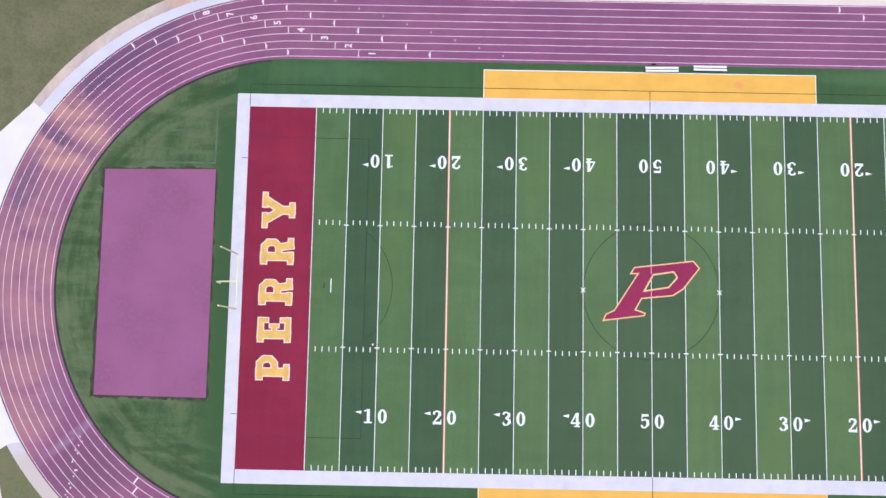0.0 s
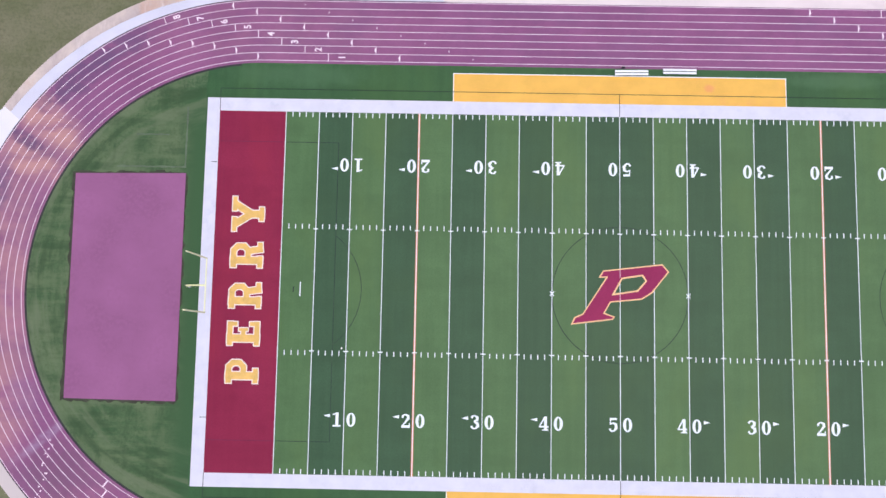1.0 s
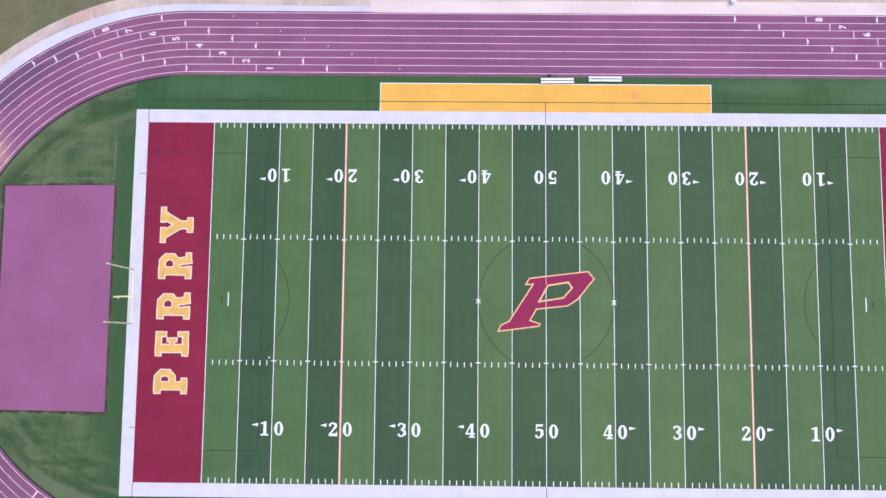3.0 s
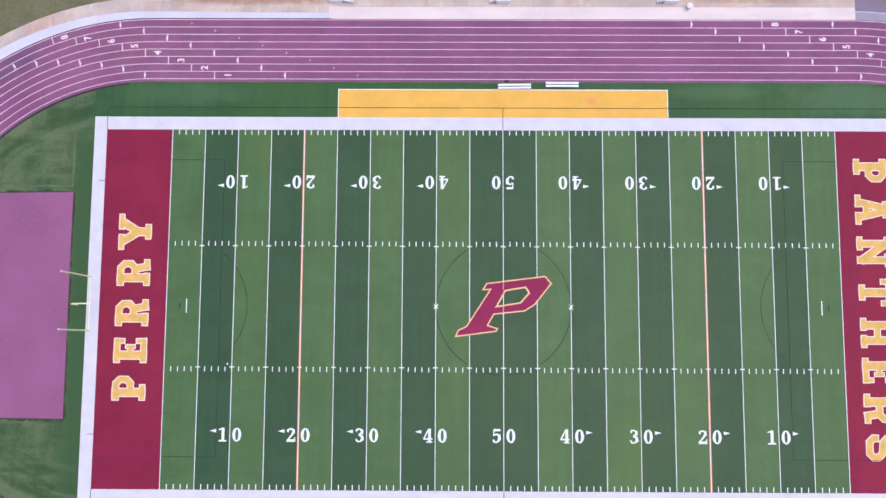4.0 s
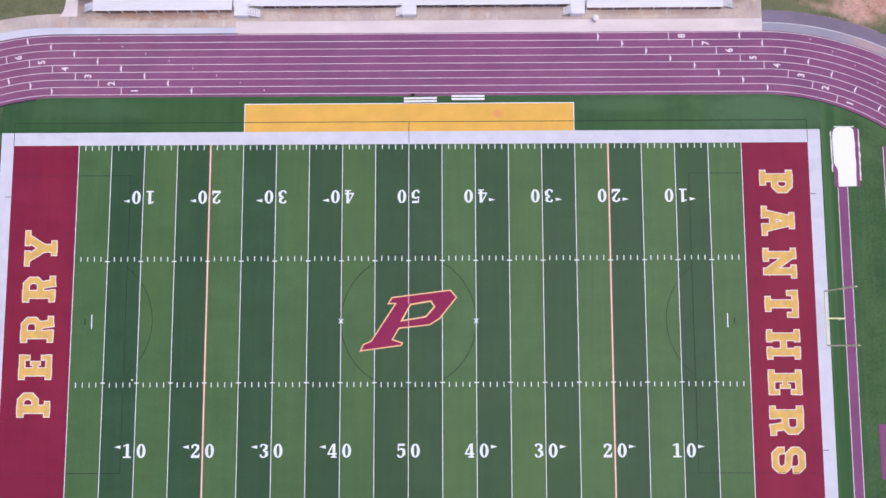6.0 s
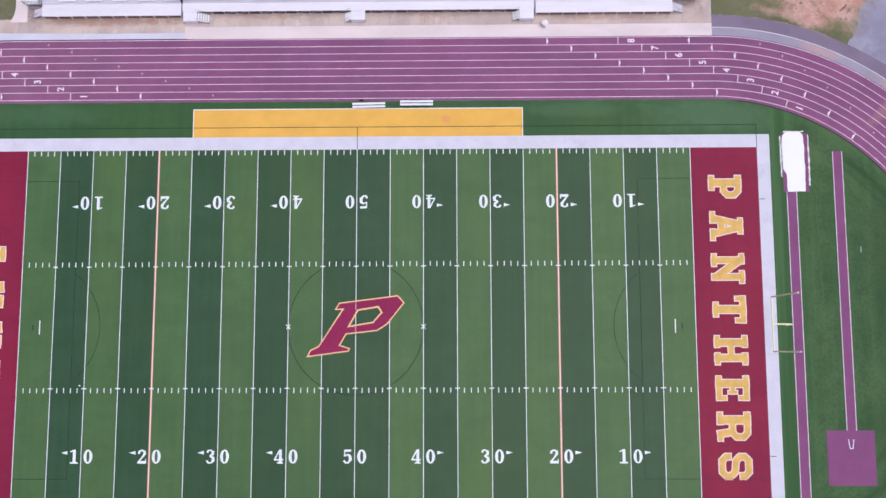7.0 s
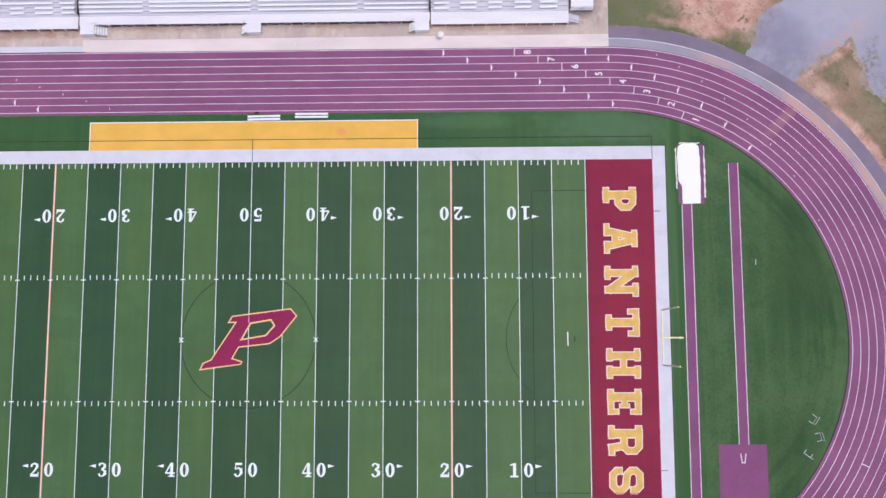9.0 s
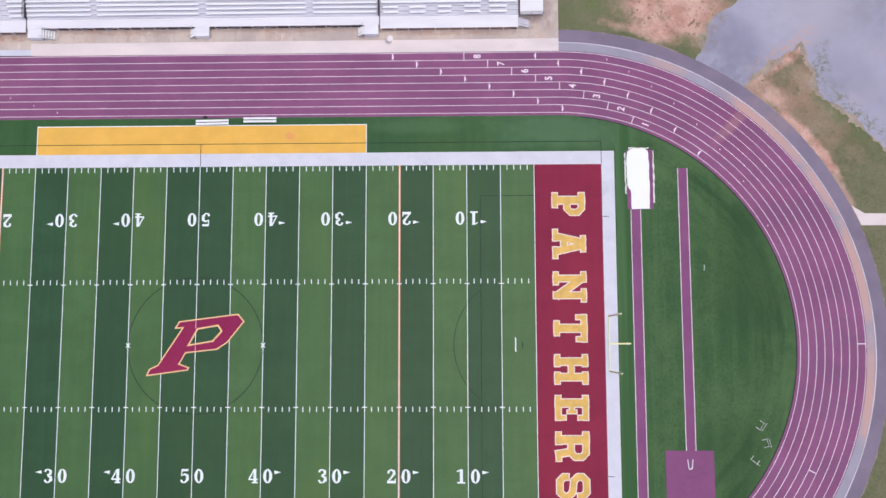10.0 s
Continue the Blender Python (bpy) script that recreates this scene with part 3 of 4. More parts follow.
LANE, FIRST = 1.067, 31.63
track = structure("running_track", ribbon(oval(31.23), oval(40.28), 0.0, True, 0.05), M_TRACK, "purple eight-lane rubber running track with pale lane lines and clay stains", "running track")
for k in range(9):
    r = FIRST + LANE * k
    part("lane_line", ribbon(oval(r - 0.036), oval(r + 0.036), 0.004, True), M_LANE, track)
for side in (0, 180):
    part("drain", ribbon(arc(HALF if side == 0 else -HALF, 0, 31.08 if side == 0 else 30.94, side - 84, side + 84, 60), arc(HALF if side == 0 else -HALF, 0, 31.22, side - 84, side + 84, 60), -0.01), M_EDGE_DARK, track, "dark band along the inner edge of the bend")


def on_lane(lane, x):
    """The place and the outward angle of a mark on a lane of the north straight or its bends."""
    r = FIRST + LANE * (lane - 0.5)
    over = abs(x) - HALF
    if over <= 0:
        return x, r, math.pi / 2
    y = math.sqrt(r * r - over * over)
    return x, y, math.atan2(y, math.copysign(over, x))


def lane_mark(x, lane, kind, way=1):
    px, py, a = on_lane(lane, x)
    bm = bmesh.new()
    if kind == "tick":
        stroke(bm, [(-0.5, 0), (0.5, 0)], 0.10, 0.007)
    elif kind == "zone":
        stroke(bm, [(-0.45, 0), (-0.18, -0.04 * way), (0, -0.10 * way), (0.18, -0.04 * way), (0.45, 0)], 0.1, 0.007, widths=[0.09, 0.17, 0.30, 0.17, 0.09])
    else:
        stroke(bm, [(-0.08, 0), (0.08, 0)], 0.15, 0.007)
    o = part("lane_mark", bm, M_LANE, track)
    o.matrix_basis = Matrix.Translation((px, py, 0)) @ Matrix.Rotation(a, 4, "Z")


def lettered(text, size, mat, name, parent, m):
    """A flat character in the built-in font, centred."""
    cu = bpy.data.curves.new("text", "FONT")
    cu.body, cu.size, cu.align_x, cu.align_y, cu.offset = text, size, "CENTER", "CENTER", 0.035
    tmp = bpy.data.objects.new("text", cu)
    me = bpy.data.meshes.new_from_object(tmp)
    bpy.data.objects.remove(tmp)
    me.materials.clear()
    me.materials.append(mat)
    o = new(name, me)
    o.parent = parent
    o.matrix_basis = m
    return o


for lane in range(1, 9):
    s = 8 - lane
    for x, kind in ((26.37 + 3.33 * s, "zone"), (36.27 + 3.28 * s, "tick"), (46.17 + 3.14 * s, "back"), (55.94 + 3.0 * s, "dot"),
                    (-71.43 + 3.06 * s, "zone"), (-63.1 + 3.27 * s, "tick"), (-53.65 + 3.335 * s, "back"), (-43.66 + 3.35 * s, "dot")):
        lane_mark(x, lane, "zone" if kind == "back" else kind, -1 if kind == "back" else 1)
    for x in (38.13 + 3.27 * s, -61.47 + 3.31 * s):
        px, py, a = on_lane(lane, x)
        lettered(str(lane), 1.35, M_LANE, "lane_number", track, Matrix.Translation((px, py, 0.007)) @ Matrix.Rotation(a, 4, "Z") @ Matrix.Diagonal((0.85, 1, 1, 1)))
for lane, ang, cx, wide in ((8, 0.0, HALF, 0.12), (5, -27.0, HALF, 0.12), (1, 234.2, -HALF, 0.2), (2, 235.4, -HALF, 0.2), (3, 237.0, -HALF, 0.2)):
    r = FIRST + LANE * (lane - 0.5)
    o = part("lane_mark", stroke(bmesh.new(), [(-0.5, 0), (0.5, 0)], wide, 0.007), M_LANE, track)
    o.matrix_basis = Matrix.Translation((cx + r * math.cos(radians(ang)), r * math.sin(radians(ang)), 0)) @ Matrix.Rotation(radians(ang), 4, "Z")
rnd = random.Random(11)
for k in range(16):
    f = k / 15
    o = part("paint_speck", prism(bmesh.new(), ragged([(-0.1, -0.1), (0.1, -0.1), (0.1, 0.1), (-0.1, 0.1)], 0.1, 0.03, k), 0.006, 0.006), M_LANE, track)
    o.location = (-75.3 - 1.2 * f + rnd.uniform(-0.5, 0.4), -20.6 - 8.6 * f + rnd.uniform(-0.3, 0.3), 0)

# walks and aprons outside the track
part("edge_groove", ribbon([(-24, 40.29), (-36, 40.29)] + arc(-HALF, 0, 40.29, 90, 250, 80), [(-24, 40.39), (-36, 40.39)] + arc(-HALF, 0, 40.39, 90, 250, 80), -0.004), M_EDGE_DARK, track, "dark groove along the outer edge")
inner = [(-23.7, 40.52), (-23.9, 40.36), (-24.2, 40.32), (-36, 40.32)] + arc(-HALF, 0, 40.32, 90, 268, 90)
outer = [(-23.7, 41.05), (-23.9, 41.21), (-24.2, 41.25), (-36, 41.25)] + arc(-HALF - 0.9, 0, 41.40, 90, 268, 90)
structure("pavement_strip_west", ribbon(inner, outer, -0.012, False, 0.04), M_BLUISH, "pale bluish concrete strip beside the running track", "pavement")
inner = arc(-HALF - 0.9, 0, 41.42, 89, 147, 60)
outer = arc(-HALF, 0, 43.4, 89, 146, 60)
structure("pavement_walk_west", ribbon(inner, outer, -0.02, False, 0.03), M_TAN, "tan stained concrete walk round the bend", "pavement")
plaza = [(-84.6, 24.45), (-119, -9.5), (-119, -43), (-87.0, -23.1), (-84.6, -21.6)] + arc(-HALF, 0, 40.50, 212, 146, 40)
structure("pavement_plaza", prism(bmesh.new(), plaza, -0.06, -0.006), M_PLAZA, "bright white concrete plaza beyond the track", "pavement")
structure("pavement_path", prism(bmesh.new(), [(-86.3, -24.2), (-89.4, -25.2), (-88.8, -60), (-79, -60), (-84.5, -31)], -0.06, -0.03), M_PALE, "pale concrete path in the grass", "pavement")
structure("pavement_apron", slab(-24.4, 40.32, 49.35, 42.12, -0.06, -0.010), M_PALE, "pale pinkish concrete apron in front of the stand", "pavement")
structure("pavement_stand", prism(bmesh.new(), [(-49.0, 41.27), (-23.9, 41.27), (-23.9, 42.14), (49.35, 42.14), (49.35, 62), (-46.9, 62), (-46.9, 43.25), (-49.0, 43.25)], -0.06, -0.016), M_TAN, "tan stained concrete under the grandstand", "pavement")
structure("pavement_side_walk", prism(bmesh.new(), [(-49.3, 43.0), (-46.88, 43.0), (-46.88, 62), (-48.6, 62), (-48.6, 45.0), (-48.8, 44.0)], -0.06, -0.004), M_PALE, "bright concrete walk beside the grandstand", "pavement")
structure("pavement_gutter_east", ribbon(arc(HALF, 0, 40.32, 89.6, -90, 90), arc(HALF, 0, 41.40, 89.6, -90, 90), -0.018), M_CLAY_PATH, "clay-stained gutter strip along the bend", "pavement")
structure("kerb_east", ribbon(arc(HALF, 0, 41.42, 89.6, -90, 90), arc(HALF, 0, 41.56, 89.6, -90, 90), 0.03, False, 0.08), M_KERB, "thin pale concrete kerb round the bend", "kerb")
structure("road_ring_east", ribbon(arc(HALF, 0, 41.56, 89.6, -90, 90), arc(HALF, 0, 43.3, 89.6, -90, 90), -0.022), M_ASPHALT, "worn purplish-grey asphalt drive round the bend", "road")
lot = [(68.0, 38.75), (74.4, 34.9), (75.4, 36.2), (76.7, 37.3), (79.9, 39.3), (82.6, 41.3), (83.3, 39.4), (83.9, 37.6), (84.6, 34.4), (87.6, 31.9), (90.5, 29.2), (93.1, 26.3), (137, -5), (137, 120), (89, 120), (77.6, 51), (74.6, 47.9), (71.2, 45.0), (69.9, 42.6)]
rnd = random.Random(5)
rim = arc(HALF, 0, 43.25, 88, -90, 520)
verge = [(HALF + (x - HALF) * f, y * f) for x, y in rim for f in (1.0005 + 0.006 * max(0.0, noise.noise(Vector((x * 0.35, y * 0.35, 1.0)))) + 0.004 * max(0.0, noise.noise(Vector((x * 1.6, y * 1.6, 4.0)))) + rnd.uniform(0, 0.0012),)]
structure("ground_verge_east", ribbon(rim, verge, -0.045), M_SHOULDER, "thin dusty verge along the asphalt drive", "gravel")
structure("ground_lot_fringe", prism(bmesh.new(), crumbled(inset(lot, -0.45), 0.30, 12), -0.06, -0.05), M_SHOULDER, "loose gravel and dirt along the ragged edge of the parking lot", "gravel")
structure("road_parking_lot", prism(bmesh.new(), crumbled(lot, 0.16, 4), -0.06, -0.035), M_LOT, "grey weathered asphalt parking lot with ragged edges", "parking lot")
structure("pavement_path_east", prism(bmesh.new(), [(89.4, 15.8), (119, 15.7), (119, 17.4), (89.9, 17.4), (88.2, 18.5)], -0.06, -0.03), M_PALE, "pale concrete path meeting the asphalt drive", "pavement")

# ---- football field ----
GX, EX, SY = 50 * YD, 60 * YD, 160 * 0.3048 / 2
field = structure("football_field", slab(-56.65, -26.25, 56.65, 26.25, -0.02, -0.006), M_SIDE, "striped green artificial turf football field with white border", "football field")
first = {}
for k in range(20):
    dark = k in (1, 3, 5, 7, 9, 10, 12, 14, 16, 18)
    x0 = -GX + 5 * YD * k
    tone = M_DARK if dark else M_LIGHT
    if dark not in first:
        first[dark] = part("turf_panel", slab(0.003, -SY, 5 * YD - 0.003, SY, -0.006, 0.018), tone, field)
        first[dark].location = (x0, 0, 0)
    else:
        twin(first[dark], Matrix.Translation((x0, 0, 0)), field)
for s in (-1, 1):
    part("end_zone", slab(min(s * GX, s * EX), -SY, max(s * GX, s * EX), SY, -0.006, 0.018), M_MAROON, field, "maroon end zone turf")
    part("sideline_border", slab(-56.6, min(s * SY, s * 26.2), 56.6, max(s * SY, s * 26.2), -0.006, 0.019), M_WHITE_TURF, field, "white turf border")
    part("end_border", slab(min(s * EX, s * 56.6), -SY, max(s * EX, s * 56.6), SY, -0.006, 0.019), M_WHITE_TURF, field, "white turf border")
    part("team_box", slab(-22.9, min(s * 26.2, s * 30.2), 22.9, max(s * 26.2, s * 30.2), -0.018, 0.016), M_GOLD_TURF, field, "gold turf team box")
    part("team_box_edge", slab(-22.9, s * 30.15 - 0.06, 22.9, s * 30.15 + 0.06, 0.016, 0.021), M_LINE, field)
    for x in (-22.84, 22.84):
        part("team_box_edge", slab(x - 0.05, min(s * 26.22, s * 30.09), x + 0.05, max(s * 26.22, s * 30.09), 0.016, 0.021), M_LINE, field)

# yard lines
line = part("yard_line", slab(-0.047, -SY, 0.047, SY, 0.044, 0.044), M_LINE, field)
line.location = (-GX, 0, 0)
for k in range(1, 21):
    twin(line, Matrix.Translation((-GX + 5 * YD * k, 0, 0)), field)
for s in (-1, 1):
    part("orange_line", slab(s * 30 * YD - 0.14, -SY, s * 30 * YD + 0.14, SY, 0.038, 0.038), M_ORANGE, field, "orange band under the white line")

# marks at every yard
mark = None
for k in range(100):
    if k % 5 == 0:
        continue
    for y in (24.0, 8.52, -8.48, -24.0):
        m = Matrix.Translation((-GX + k * YD, y, 0))
        if mark is None:
            mark = part("yard_mark", slab(-0.06, -0.33, 0.06, 0.33, 0.034, 0.034), M_LINE, field)
            mark.matrix_basis = m
        else:
            twin(mark, m, field)
tick = part("hash_tick", slab(-0.33, -0.07, 0.33, 0.07, 0.048, 0.048), M_LINE, field)
tick.location = (-45 * YD, 8.2, 0)
for k in range(1, 20):
    for y in (8.2, -8.22):
        if (k, y) != (1, 8.2):
            twin(tick, Matrix.Translation((-GX + 5 * YD * k, y, 0)), field)


# numbers
def digit(ch):
    """A heavy serif digit, 1.84 m high, centred."""
    bm = bmesh.new()
    z = [0.03]

    def st(pts, w=0.2, widths=None):
        stroke(bm, pts, w, z[0], 0.0, widths)
        z[0] += 0.0012

    if ch == "0":
        n = 28
        o = [(0.60 * math.cos(2 * math.pi * k / n), 0.92 * math.sin(2 * math.pi * k / n)) for k in range(n)]
        i = [(0.20 * math.cos(2 * math.pi * k / n), 0.74 * math.sin(2 * math.pi * k / n)) for k in range(n)]
        bm.free()
        return ribbon(i, o, 0.03, True)
    if ch == "1":
        st([(0.06, -0.9), (0.06, 0.92)], 0.40)
        st([(-0.5, -0.82), (0.56, -0.82)], 0.2)
        st([(-0.5, 0.62), (0.0, 0.84)], 0.16)
    if ch == "2":
        st([(-0.4, 0.36), (-0.38, 0.66), (-0.05, 0.83), (0.33, 0.66), (0.36, 0.34), (0.02, -0.12), (-0.44, -0.66)], widths=[0.30, 0.24, 0.18, 0.32, 0.36, 0.24, 0.16])
        st([(-0.56, -0.74), (0.58, -0.74)], 0.36)
        st([(0.5, -0.6), (0.52, -0.3)], 0.14)
    if ch == "3":
        st([(-0.42, 0.52), (-0.26, 0.8), (0.06, 0.84), (0.36, 0.62), (0.32, 0.28), (-0.1, 0.06)], widths=[0.3, 0.22, 0.16, 0.34, 0.34, 0.16])
        st([(-0.1, 0.06), (0.38, -0.16), (0.42, -0.52), (0.08, -0.84), (-0.26, -0.8), (-0.44, -0.5)], widths=[0.16, 0.34, 0.40, 0.16, 0.22, 0.3])
    if ch == "4":
        st([(0.22, -0.9), (0.22, 0.92)], 0.38)
        st([(0.12, 0.88), (-0.54, -0.36)], 0.18)
        st([(-0.64, -0.42), (0.62, -0.42)], 0.2)
        st([(-0.2, -0.84), (0.6, -0.84)], 0.16)
    if ch == "5":
        st([(-0.4, 0.76), (0.5, 0.78)], 0.3)
        st([(-0.34, 0.9), (-0.38, 0.0)], 0.15)
        st([(-0.36, 0.06), (0.02, 0.26), (0.36, 0.06), (0.4, -0.42), (0.08, -0.83), (-0.26, -0.8), (-0.46, -0.5)], widths=[0.14, 0.2, 0.36, 0.40, 0.17, 0.22, 0.3])
    return bm


DIGITS = {}
for k in range(1, 10):
    x = -GX + 10 * YD * k
    tens = str(min(k, 10 - k))
    for s, row in ((-1, 17.18), (1, 17.06)):
        turn = Matrix.Translation((x, s * row, 0)) @ Matrix.Rotation(0 if s < 0 else math.pi, 4, "Z")
        for ch, off in ((tens, -0.97), ("0", 0.94)):
            m = turn @ Matrix.Translation((off, 0, 0))
            if ch not in DIGITS:
                DIGITS[ch] = part("yard_number", digit(ch), M_LINE, field)
                DIGITS[ch].matrix_basis = m
            else:
                twin(DIGITS[ch], m, field)
        if k != 5:
            e = -1 if k < 5 else 1
            ty = s * (row - 0.5)
            tip = [(x + e * 2.72, ty), (x + e * 1.84, ty - 0.24), (x + e * 1.84, ty + 0.24)]
            part("arrow", moved(prism(bmesh.new(), tip, 0.03, 0.03), lambda a, b: (a, b)), M_LINE, field)

# small marks: conversion lines, penalty spots, circle crosses
for s in (-1, 1):
    part("conversion_line", slab(s * 42.98 - 0.07, -0.95, s * 42.98 + 0.07, 0.95, 0.034, 0.034), M_LINE, field)
    part("penalty_spot", slab(s * 43.89 - 0.07, -0.4, s * 43.89 + 0.07, 0.35, 0.030, 0.030), M_BLACK, field)
    c = bmesh.new()
    stroke(c, [(s * 9.14 - 0.28, -0.3), (s * 9.14 + 0.28, 0.3)], 0.13, 0.050)
    stroke(c, [(s * 9.14 - 0.28, 0.3), (s * 9.14 + 0.28, -0.3)], 0.13, 0.0515)
    part("cross_mark", c, M_LINE, field)


# black lines of the second pitch
def black(pts, width=0.085):
    part("black_line", stroke(bmesh.new(), pts, width, 0.026), M_BLACK, field)


part("black_line", ribbon(arc(0, 0, 9.14 - 0.05, 0, 360, 96)[:-1], arc(0, 0, 9.14 + 0.05, 0, 360, 96)[:-1], 0.026, True), M_BLACK, field)
for s in (-1, 1):
    black([(-EX, s * 27.55), (EX, s * 27.55)])
    black([(0, s * 24.45), (0, s * 27.55)])
    black([(s * EX, SY + 0.02), (s * EX, 27.55)])
    black([(s * EX, -SY - 0.02), (s * EX, -27.55)])
    black([(s * 38.40, -20.12), (s * 38.40, 20.12)])
    for e in (-1, 1):
        black([(s * 38.40, e * 20.12), (s * GX, e * 20.12)])
        part("black_line", stroke(bmesh.new(), [(s * (GX + 0.08), e * 20.12), (s * EX, e * 20.12)], 0.085, 0.026), M_FAINT, field)
        black([(s * 54.9, e * 17.2), (s * 55.7, e * 17.2)])
    a = math.degrees(math.acos(5.49 / 9.144))
    pts = [(s * (43.89 - 9.144 * math.cos(radians(t))), 9.144 * math.sin(radians(t))) for t in (-a + 2 * a * k / 32 for k in range(33))]
    black(pts)


# end zone lettering
H = 4.35


def letter_strokes(ch, w):
    """Strokes of a slab letter, each with its width."""
    m = w / 2
    if ch in "PR":
        s = [([(0.98, 0), (0.98, H)], 1.1), ([(0, H - 0.42), (w - 1.05, H - 0.42), (w - 0.5, H - 0.95), (w - 0.5, H - 1.85), (w - 1.05, H - 2.38), (0.98, H - 2.38)], 0.84)]
        if ch == "P":
            return s + [([(0, 0.36), (1.95, 0.36)], 0.72)]
        return s + [([(0, 0.36), (1.55, 0.36)], 0.72), ([(w - 1.15, H - 2.5), (w - 0.85, 0)], 0.95), ([(w - 1.3, 0.36), (w, 0.36)], 0.72)]
    if ch == "E":
        return [([(0.95, 0), (0.95, H)], 1.1), ([(0, H - 0.38), (w, H - 0.38)], 0.76), ([(0, 0.38), (w, 0.38)], 0.76), ([(w - 0.3, H - 0.1), (w - 0.3, H - 1.35)], 0.6),
                ([(w - 0.3, 0.1), (w - 0.3, 1.35)], 0.6), ([(0.95, H / 2), (w - 0.95, H / 2)], 0.66), ([(w - 1.05, H / 2 - 0.6), (w - 1.05, H / 2 + 0.6)], 0.44)]
    if ch == "Y":
        return [([(0.95, H - 0.3), (m, 1.75)], 1.05), ([(w - 0.95, H - 0.3), (m, 1.75)], 1.05), ([(m, 0), (m, 1.95)], 1.1), ([(0, H - 0.33), (1.95, H - 0.33)], 0.66),
                ([(w - 1.95, H - 0.33), (w, H - 0.33)], 0.66), ([(m - 0.95, 0.35), (m + 0.95, 0.35)], 0.7)]
    if ch == "A":
        return [([(0.85, 0.1), (m - 0.12, H - 0.05)], 0.95), ([(w - 0.85, 0.1), (m + 0.12, H - 0.05)], 0.95), ([(1.1, 1.5), (w - 1.1, 1.5)], 0.9), ([(0, 0.33), (1.5, 0.33)], 0.66),
                ([(w - 1.5, 0.33), (w, 0.33)], 0.66), ([(m - 1.05, H - 0.3), (m + 1.05, H - 0.3)], 0.66)]
    if ch == "N":
        return [([(0.85, 0), (0.85, H)], 0.9), ([(w - 0.85, 0), (w - 0.85, H)], 0.9), ([(0.75, H - 0.45), (w - 0.75, 0.45)], 1.05), ([(0, H - 0.33), (1.3, H - 0.33)], 0.66),
                ([(w - 1.65, H - 0.33), (w, H - 0.33)], 0.66), ([(0, 0.33), (1.65, 0.33)], 0.66)]
    if ch == "T":
        return [([(m, 0), (m, H)], 1.1), ([(0, H - 0.38), (w, H - 0.38)], 0.76), ([(0.32, H - 0.1), (0.32, H - 1.4)], 0.64), ([(w - 0.32, H - 0.1), (w - 0.32, H - 1.4)], 0.64), ([(m - 0.95, 0.35), (m + 0.95, 0.35)], 0.7)]
    if ch == "H":
        s = [([(0.88, 0), (0.88, H)], 1.0), ([(w - 0.88, 0), (w - 0.88, H)], 1.0), ([(0.9, H / 2), (w - 0.9, H / 2)], 0.8)]
        return s + [([(x, y), (x + 1.5, y)], 0.68) for x in (0, w - 1.5) for y in (0.34, H - 0.34)]
    return [([(w - 0.48, H - 1.6), (w - 0.48, H - 0.95), (w - 1.0, H - 0.43), (1.0, H - 0.43), (0.48, H - 0.95), (0.48, H - 1.55), (1.0, H / 2 + 0.08), (w - 1.0, H / 2 - 0.08),
              (w - 0.48, 1.55), (w - 0.48, 0.95), (w - 1.0, 0.43), (1.0, 0.43), (0.48, 0.95), (0.48, 1.6)], 0.86)]


def end_letter(ch, w, put):
    fill, rim = bmesh.new(), bmesh.new()
    for k, (pts, width) in enumerate(letter_strokes(ch, w)):
        stroke(rim, pts, width * 0.88 + 0.27, 0.022 + 0.0008 * k, 0.135)
        stroke(fill, pts, width * 0.88, 0.031 + 0.0008 * k)
    o = part("letter", moved(fill, put), M_GOLD, field, "gold slab letter with white rim")
    part("letter_rim", moved(rim, put), M_RIM, o, "white rim")


for ch, w, y in (("P", 3.2, -12.65), ("E", 3.15, -7.65), ("R", 3.4, -2.68), ("R", 3.4, 2.78), ("Y", 4.75, 7.7)):
    end_letter(ch, w, lambda gx, gy, y=y: (-48.2 - gy, y + gx))
for ch, w, y in (("P", 3.15, 20.42), ("A", 3.9, 15.44), ("N", 3.95, 9.66), ("T", 3.55, 3.94), ("H", 3.8, -1.37), ("E", 3.15, -6.73), ("R", 3.7, -11.48), ("S", 3.45, -16.75)):
    end_letter(ch, w, lambda gx, gy, y=y: (48.12 + gy, y - gx))

# slanted emblem at midfield
RIM = [(-6.6, -4.1), (-0.95, -3.35), (-0.7, -2.9), (-2.05, -2.45), (-1.25, -1.05), (2.9, -0.6), (4.3, 0.3), (6.6, 3.2), (5.7, 4.25), (-2.3, 3.25), (-2.9, 2.25), (-1.9, 2.28), (-5.05, -2.6), (-6.15, -3.1)]
EYE_HOLE = [(-0.82, 0.12), (2.3, 0.64), (3.42, 1.92), (2.98, 2.6), (0.3, 2.16)]


logo = part("emblem", ribbon(inset(RIM, 0.17), RIM, 0.052, True), M_LOGO_RIM, field, "maroon slanted emblem with gold rim")
part("emblem_eye", ribbon(inset(EYE_HOLE, 0.04), inset(EYE_HOLE, -0.18), 0.052, True), M_LOGO_RIM, logo)
loops = [inset(RIM, 0.17), inset(EYE_HOLE, -0.18)[::-1]]
flat = [Vector((x, y, 0.050)) for lp in loops for x, y in lp]
bm = bmesh.new()
vs = [bm.verts.new(v) for v in flat]
for tri in tessellate_polygon([[Vector((x, y, 0)) for x, y in lp] for lp in loops]):
    bm.faces.new([vs[i] for i in tri])
part("emblem_fill", moved(bm, lambda a, b: (a, b)), M_LOGO, logo)

